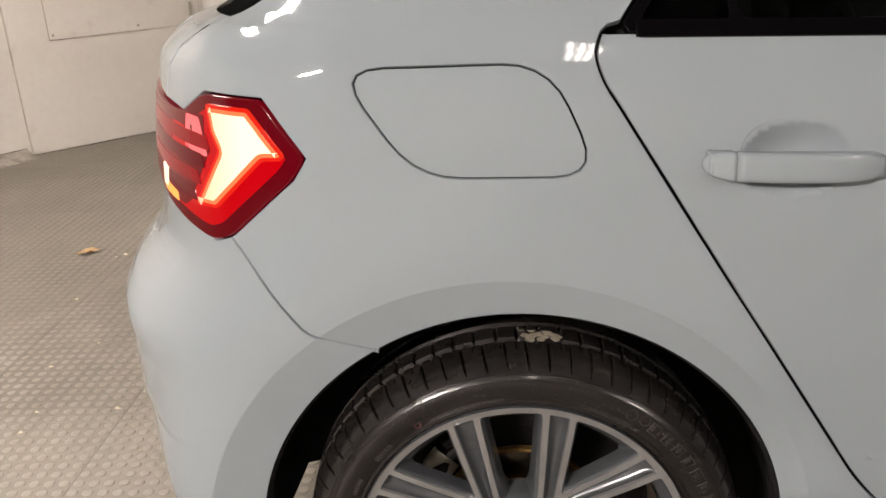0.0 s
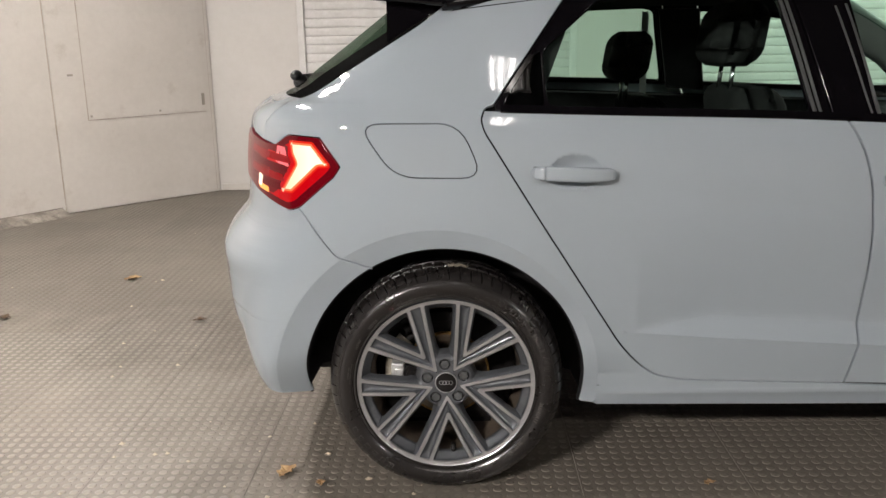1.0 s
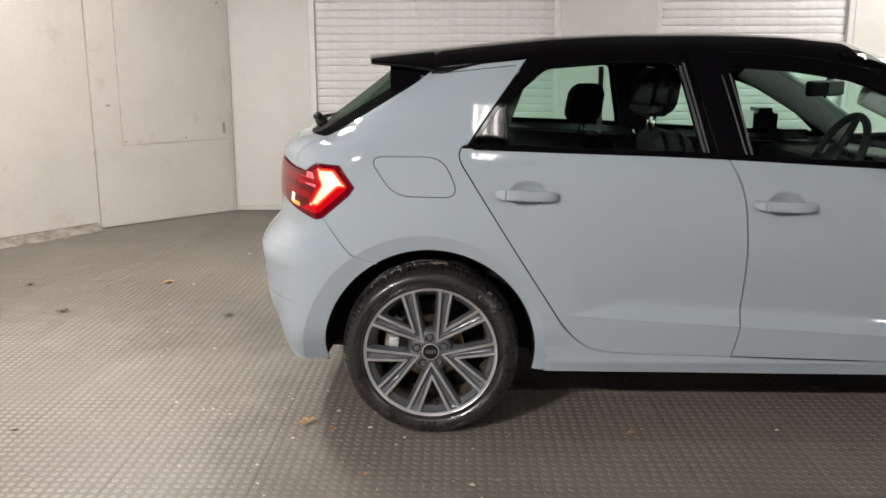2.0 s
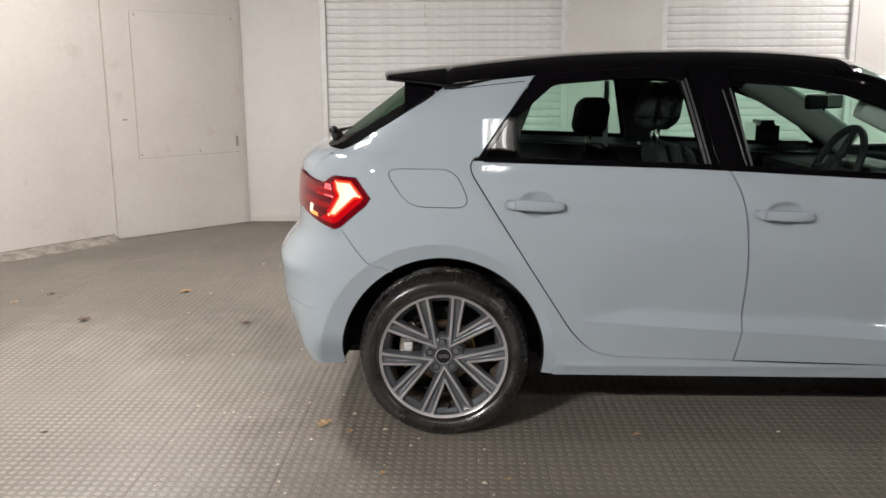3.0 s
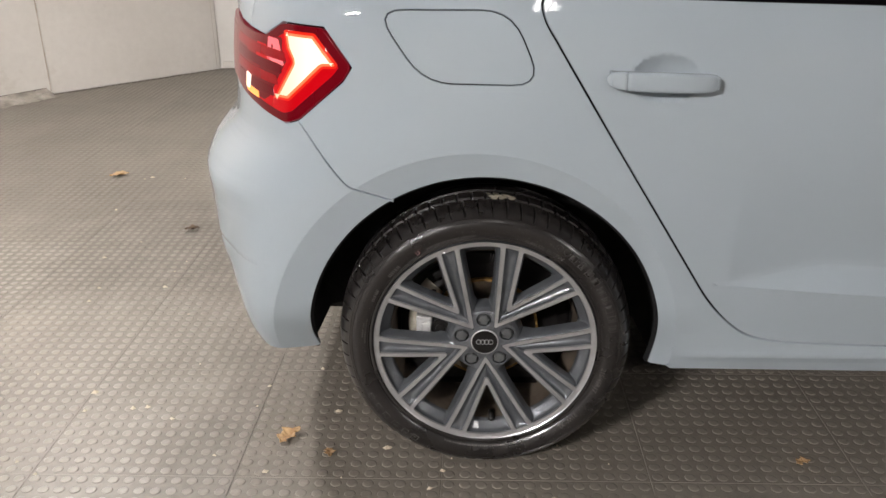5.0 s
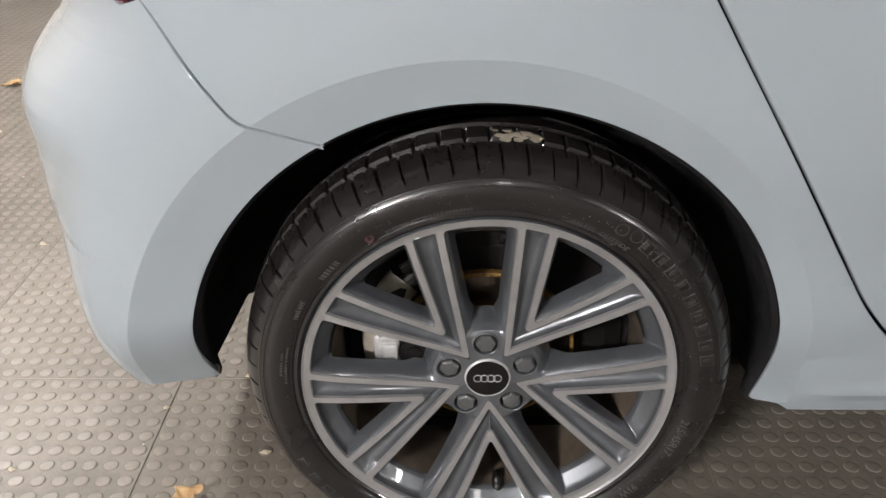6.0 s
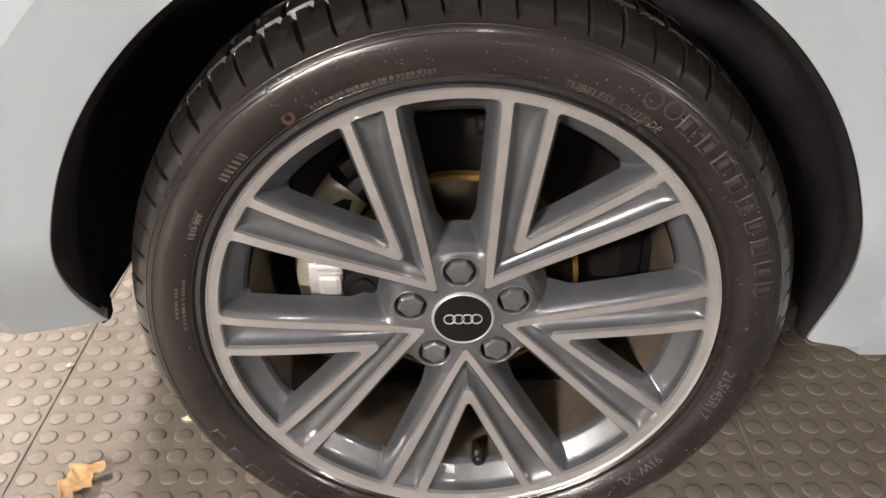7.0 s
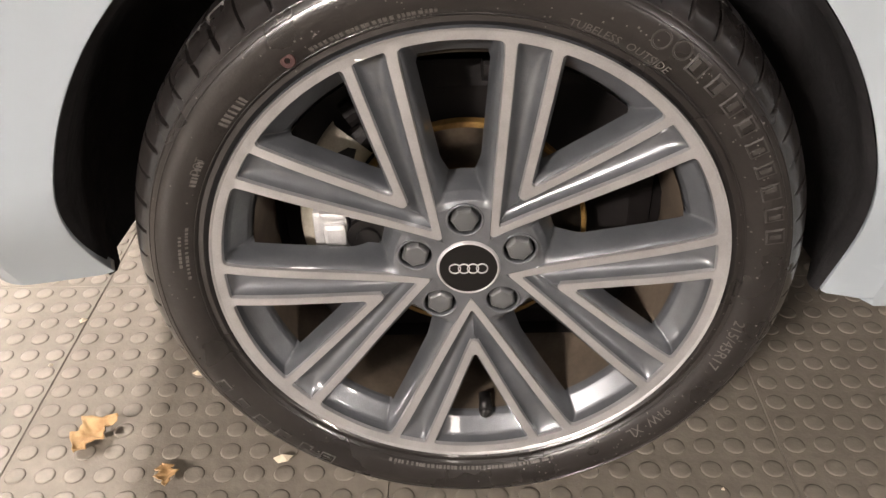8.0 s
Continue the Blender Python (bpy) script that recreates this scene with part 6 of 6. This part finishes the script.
part("latch", wall_block(bmesh.new(), A, B, 0.094, 0.112, 0.70, 0.79, 0.034), BRASS, door_wall, "dark metal latch plate")
for t, z in ((0.985, 0.668), (0.46, 0.672), (0.10, 1.79), (0.97, 1.79)):
    part("screw", wall_block(bmesh.new(), A, B, t, t + 0.014, z, z + 0.014, 0.027), BRASS, door_wall)
part("hinge_plate", wall_block(bmesh.new(), A, B, 1.09, 1.125, 0.962, 0.976, 0.022), BRASS, door_wall, "small dark fitting")
tagged(part("baseboard", wall_block(bmesh.new(), A, (ROOM_X, ROOM_Y1), 0.02, 0.68, 0.002, 0.05, 0.03), WALL), "low white skirting", "skirting", kind="structure")
rng = random.Random(7)
verts, faces = [], []
kerb_line = [B, C, (C[0] - 0.9, C[1] - 1.7)]
pts = []
for a, b in zip(kerb_line, kerb_line[1:]):
    for t in np.linspace(0, math.dist(a, b), 26):
        pts.append((a, b, t))
for a, b, t in pts:
    wv = 0.09 + rng.uniform(-0.02, 0.04)
    for z, o in ((0.0, wv + 0.05), (0.018 + rng.uniform(-0.006, 0.010), wv), (0.03 + rng.uniform(-0.006, 0.01), 0.02), (0.045, 0.0)):
        verts.append(on_wall(a, b, t, z, o))
n = len(verts) // 4
faces = [(4 * i + j, 4 * i + j + 1, 4 * i + j + 5, 4 * i + j + 4) for i in range(n - 1) for j in range(3)]
tagged(raw("kerb_mortar", verts, faces, KERB), "crumbling grey mortar along the wall's foot", "kerb", kind="structure")

for a, b in ((B, C), (C, kerb_line[2])):
    gap = wall_block(bmesh.new(), a, b, 0.0, math.dist(a, b), 0.030, 0.046, 0.004)
    tagged(part("wall_foot_gap", gap, WALL_GAP), "dark open joint at the wall's foot", "joint", kind="structure")

# lamp fittings
def lamp_fitting(x, y, turn, lit, age):
    thing = tagged(new("ceiling_light"), "white ceiling fitting with four fluorescent tubes", "ceiling light", "tube lights on the ceiling")
    bm = box(bmesh.new(), -0.64, -0.15, -0.03, 0.64, 0.15, 0.0, 0.006)
    part("tray", bm, TRAY, thing)
    for k, dy in enumerate((-0.036, 0.036, 0.108, -0.108)):
        bm = tube(bmesh.new(), (-0.59, dy, -0.055), (0.59, dy, -0.055), 0.013, sides=10)
        part("tube", bm, TUBES[age] if k < lit else TUBE_OFF, thing, "lit fluorescent tube" if k < lit else "unlit fluorescent tube", smooth=True)
    thing.matrix_world = pose(x, y, CEILING_Z - 0.002, 0, 0, turn)


for fitting in FITTINGS:
    lamp_fitting(*fitting)


# leaves and crumbs
def leaf(x, y, size, turn, mat, label, curl=0.25, seed=1):
    r = random.Random(seed)
    bm = bmesh.new()
    n = 46
    rows = []
    phase = (r.uniform(0, 6), r.uniform(0, 6))
    for i in range(n):
        t = i / (n - 1)
        row = []
        bow = size * 0.10 * math.sin(math.pi * t)
        for u in (-1, -0.66, -0.33, 0, 0.33, 0.66, 1):
            side = phase[0] if u < 0 else phase[1]
            lobes = 1 + 0.34 * math.sin(t * 15 + side) + 0.10 * math.sin(t * 41 + 2 * side)
            w = max(size * 0.30 * math.sin(math.pi * min(1, 0.10 + t * 0.9)) ** 0.8 * lobes * min(1, 6 * t + 0.05), 0.0010)
            h = 0.002 + size * curl * (0.16 * u * u + 0.14 * t * t) + size * 0.035 * math.sin(9 * t + 3 * u) - 0.03 * size * (u == 0)
            row.append(bm.verts.new(((t - 0.5) * size, u * w + bow, h + 0.0035)))
        rows.append(row)
    for a, b in zip(rows, rows[1:]):
        for j in range(6):
            bm.faces.new((a[j], a[j + 1], b[j + 1], b[j]))
    ob = part("leaf", bm, mat, smooth=True)
    mod = ob.modifiers.new("thick", "SOLIDIFY")
    mod.thickness = 0.0006
    ob.matrix_world = pose(x, y, 0, 0, 0, turn)
    return tagged(ob, label, "leaf", "dead leaves on the floor")


leaf(-0.452, 0.098, 0.066, 55, LEAF, "curled orange-brown dry leaf on the rubber floor", 0.5, 1)
leaf(-0.352, 0.034, 0.036, -70, LEAF, "thin pale brown leaf shred on the floor", 0.4, 2)
leaf(-1.645, 2.118, 0.085, 20, LEAF, "pale dry leaf on the rubber floor", 0.4, 3)
leaf(-1.098, 1.436, 0.055, 10, LEAF_DARK, "dark shrivelled leaf on the floor", 0.6, 4)
leaf(-1.998, 1.496, 0.075, -5, LEAF_DARK, "dark brown dead leaf on the floor", 0.4, 5)
leaf(0.709, 0.021, 0.035, 15, LEAF, "small tan leaf on the floor", 0.4, 6)
leaf(-2.45, 2.05, 0.05, 30, LEAF_DARK, "small brown leaf on the floor", 0.4, 7)
leaf(-2.58, 1.86, 0.05, 0, LEAF, "small pale leaf on the floor", 0.4, 8)
leaf(-0.194, -0.304, 0.028, 30, LEAF, "small tan leaf shred on the floor", 0.4, 9)
leaf(0.219, -0.342, 0.026, -20, LEAF, "small tan leaf shred on the floor", 0.4, 10)
leaf(1.539, 0.463, 0.040, 10, LEAF, "pale leaf in the car's shadow", 0.3, 12)
leaf(1.404, 0.463, 0.030, 5, LEAF_DARK, "dull leaf in the car's shadow", 0.3, 13)
leaf(-1.487, 0.002, 0.032, 0, LEAF_DARK, "small dark leaf on the floor", 0.4, 14)

rng = random.Random(11)
verts, faces = [], []
for k in range(130):
    x, y = rng.uniform(-2.8, 1.4), rng.uniform(-1.2, 3.4)
    if k < 80:
        x, y = rng.uniform(-1.4, 0.3), rng.uniform(-0.9, 1.2)
    s = rng.choice((0.002, 0.003, 0.004, 0.0065)) * rng.uniform(0.7, 1.3)
    a = rng.uniform(0, 6.28)
    b = len(verts)
    for j in range(5):
        th = a + j * 1.2566
        rr = s * rng.uniform(0.6, 1.4)
        verts.append((x + rr * math.cos(th) * 1.4, y + rr * math.sin(th), 0.0012))
    verts.append((x, y, 0.003 + s * 0.7))
    faces += [(b + j, b + (j + 1) % 5, b + 5) for j in range(5)]
tagged(raw("floor_crumbs", verts, faces, CRUMB), "pale crumbs of dry leaf and grit on the floor", "debris", kind="stuff")

# ---------------------------------------------------------------- the floor: studded rubber tiles
floor_ob = tagged(part("floor", box(bmesh.new(), FAR_LEFT[0] - 0.2, ROOM_Y0 - 0.2, -0.12, ROOM_X + 0.2, ROOM_Y1 + 0.4, -0.006), SUBFLOOR), "grey-brown studded rubber tile floor", "floor", kind="structure")


def tile_mesh(studs, sides):
    verts, faces, tops = [], [], []
    h, z0 = TILE_W / 2 - 0.0003, -0.0028
    base = [(-h, -h), (h, -h), (h, h), (-h, h)]
    for sc, z in ((1.0, -0.006), (1.0, z0 - 0.0012), (0.9975, z0)):
        verts += [(x * sc, y * sc, z) for x, y in base]
    for k in (0, 4):
        for i in range(4):
            faces.append((k + i, k + (i + 1) % 4, k + 4 + (i + 1) % 4, k + 4 + i))
    faces.append((8, 9, 10, 11))
    if studs:
        pitch = TILE_W / STUDS
        for i in range(STUDS):
            for j in range(STUDS):
                cx, cy = (i - (STUDS - 1) / 2) * pitch, (j - (STUDS - 1) / 2) * pitch
                b = len(verts)
                for r, z in ((0.0124, z0 - 0.0003), (0.0119, z0 + 0.0009), (0.0100, z0 + 0.0014), (0.0055, z0 + 0.0017)):
                    verts += [(cx + r * math.cos(2 * math.pi * k / sides), cy + r * math.sin(2 * math.pi * k / sides), z) for k in range(sides)]
                for q in (0, sides, 2 * sides):
                    if q:
                        tops += range(len(faces), len(faces) + sides)
                    faces += [(b + q + k, b + q + (k + 1) % sides, b + q + sides + (k + 1) % sides, b + q + sides + k) for k in range(sides)]
                faces.append(tuple(b + 3 * sides + k for k in range(sides)))
                tops.append(len(faces) - 1)
    me = bpy.data.meshes.new("tile")
    me.from_pydata(verts, [], faces)
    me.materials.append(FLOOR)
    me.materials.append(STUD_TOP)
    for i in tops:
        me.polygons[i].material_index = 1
        me.polygons[i].use_smooth = True
    return me


near_tile, plain_tile = tile_mesh(True, 13), tile_mesh(True, 7)
rng = random.Random(3)
X_JOINT, Y_JOINT = -0.548, -0.045
far_v, far_f = [], []
for i in range(-14, 20):
    for j in range(-24, 12):
        x, y = X_JOINT + (i + 0.5) * TILE_W, Y_JOINT + (j + 0.5) * TILE_W
        if x > ROOM_X + 0.2 or x < FAR_LEFT[0] - 0.2 or y < ROOM_Y0 - 0.2 or y > ROOM_Y1 + 0.1:
            continue
        if not (-3.7 < x < 2.4 and -2.8 < y < 4.9):
            b, h = len(far_v), TILE_W / 2 - 0.0005
            for z, k in ((-0.006, h), (-0.0028, h)):
                far_v += [(x - k, y - k, z), (x + k, y - k, z), (x + k, y + k, z), (x - k, y + k, z)]
            far_f += [(b + q, b + (q + 1) % 4, b + 4 + (q + 1) % 4, b + 4 + q) for q in range(4)] + [(b + 4, b + 5, b + 6, b + 7)]
            continue
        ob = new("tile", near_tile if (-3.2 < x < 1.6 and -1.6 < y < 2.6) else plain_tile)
        ob.parent = floor_ob
        ob.location = (x, y, rng.uniform(-0.0003, 0.0002))
        ob.rotation_euler = (rng.uniform(-0.0006, 0.0006), rng.uniform(-0.0006, 0.0006), 0)
tagged(raw("tiles_beyond", far_v, far_f, FLOOR, floor_ob, "worn rubber tiles further off"), kind="stuff")
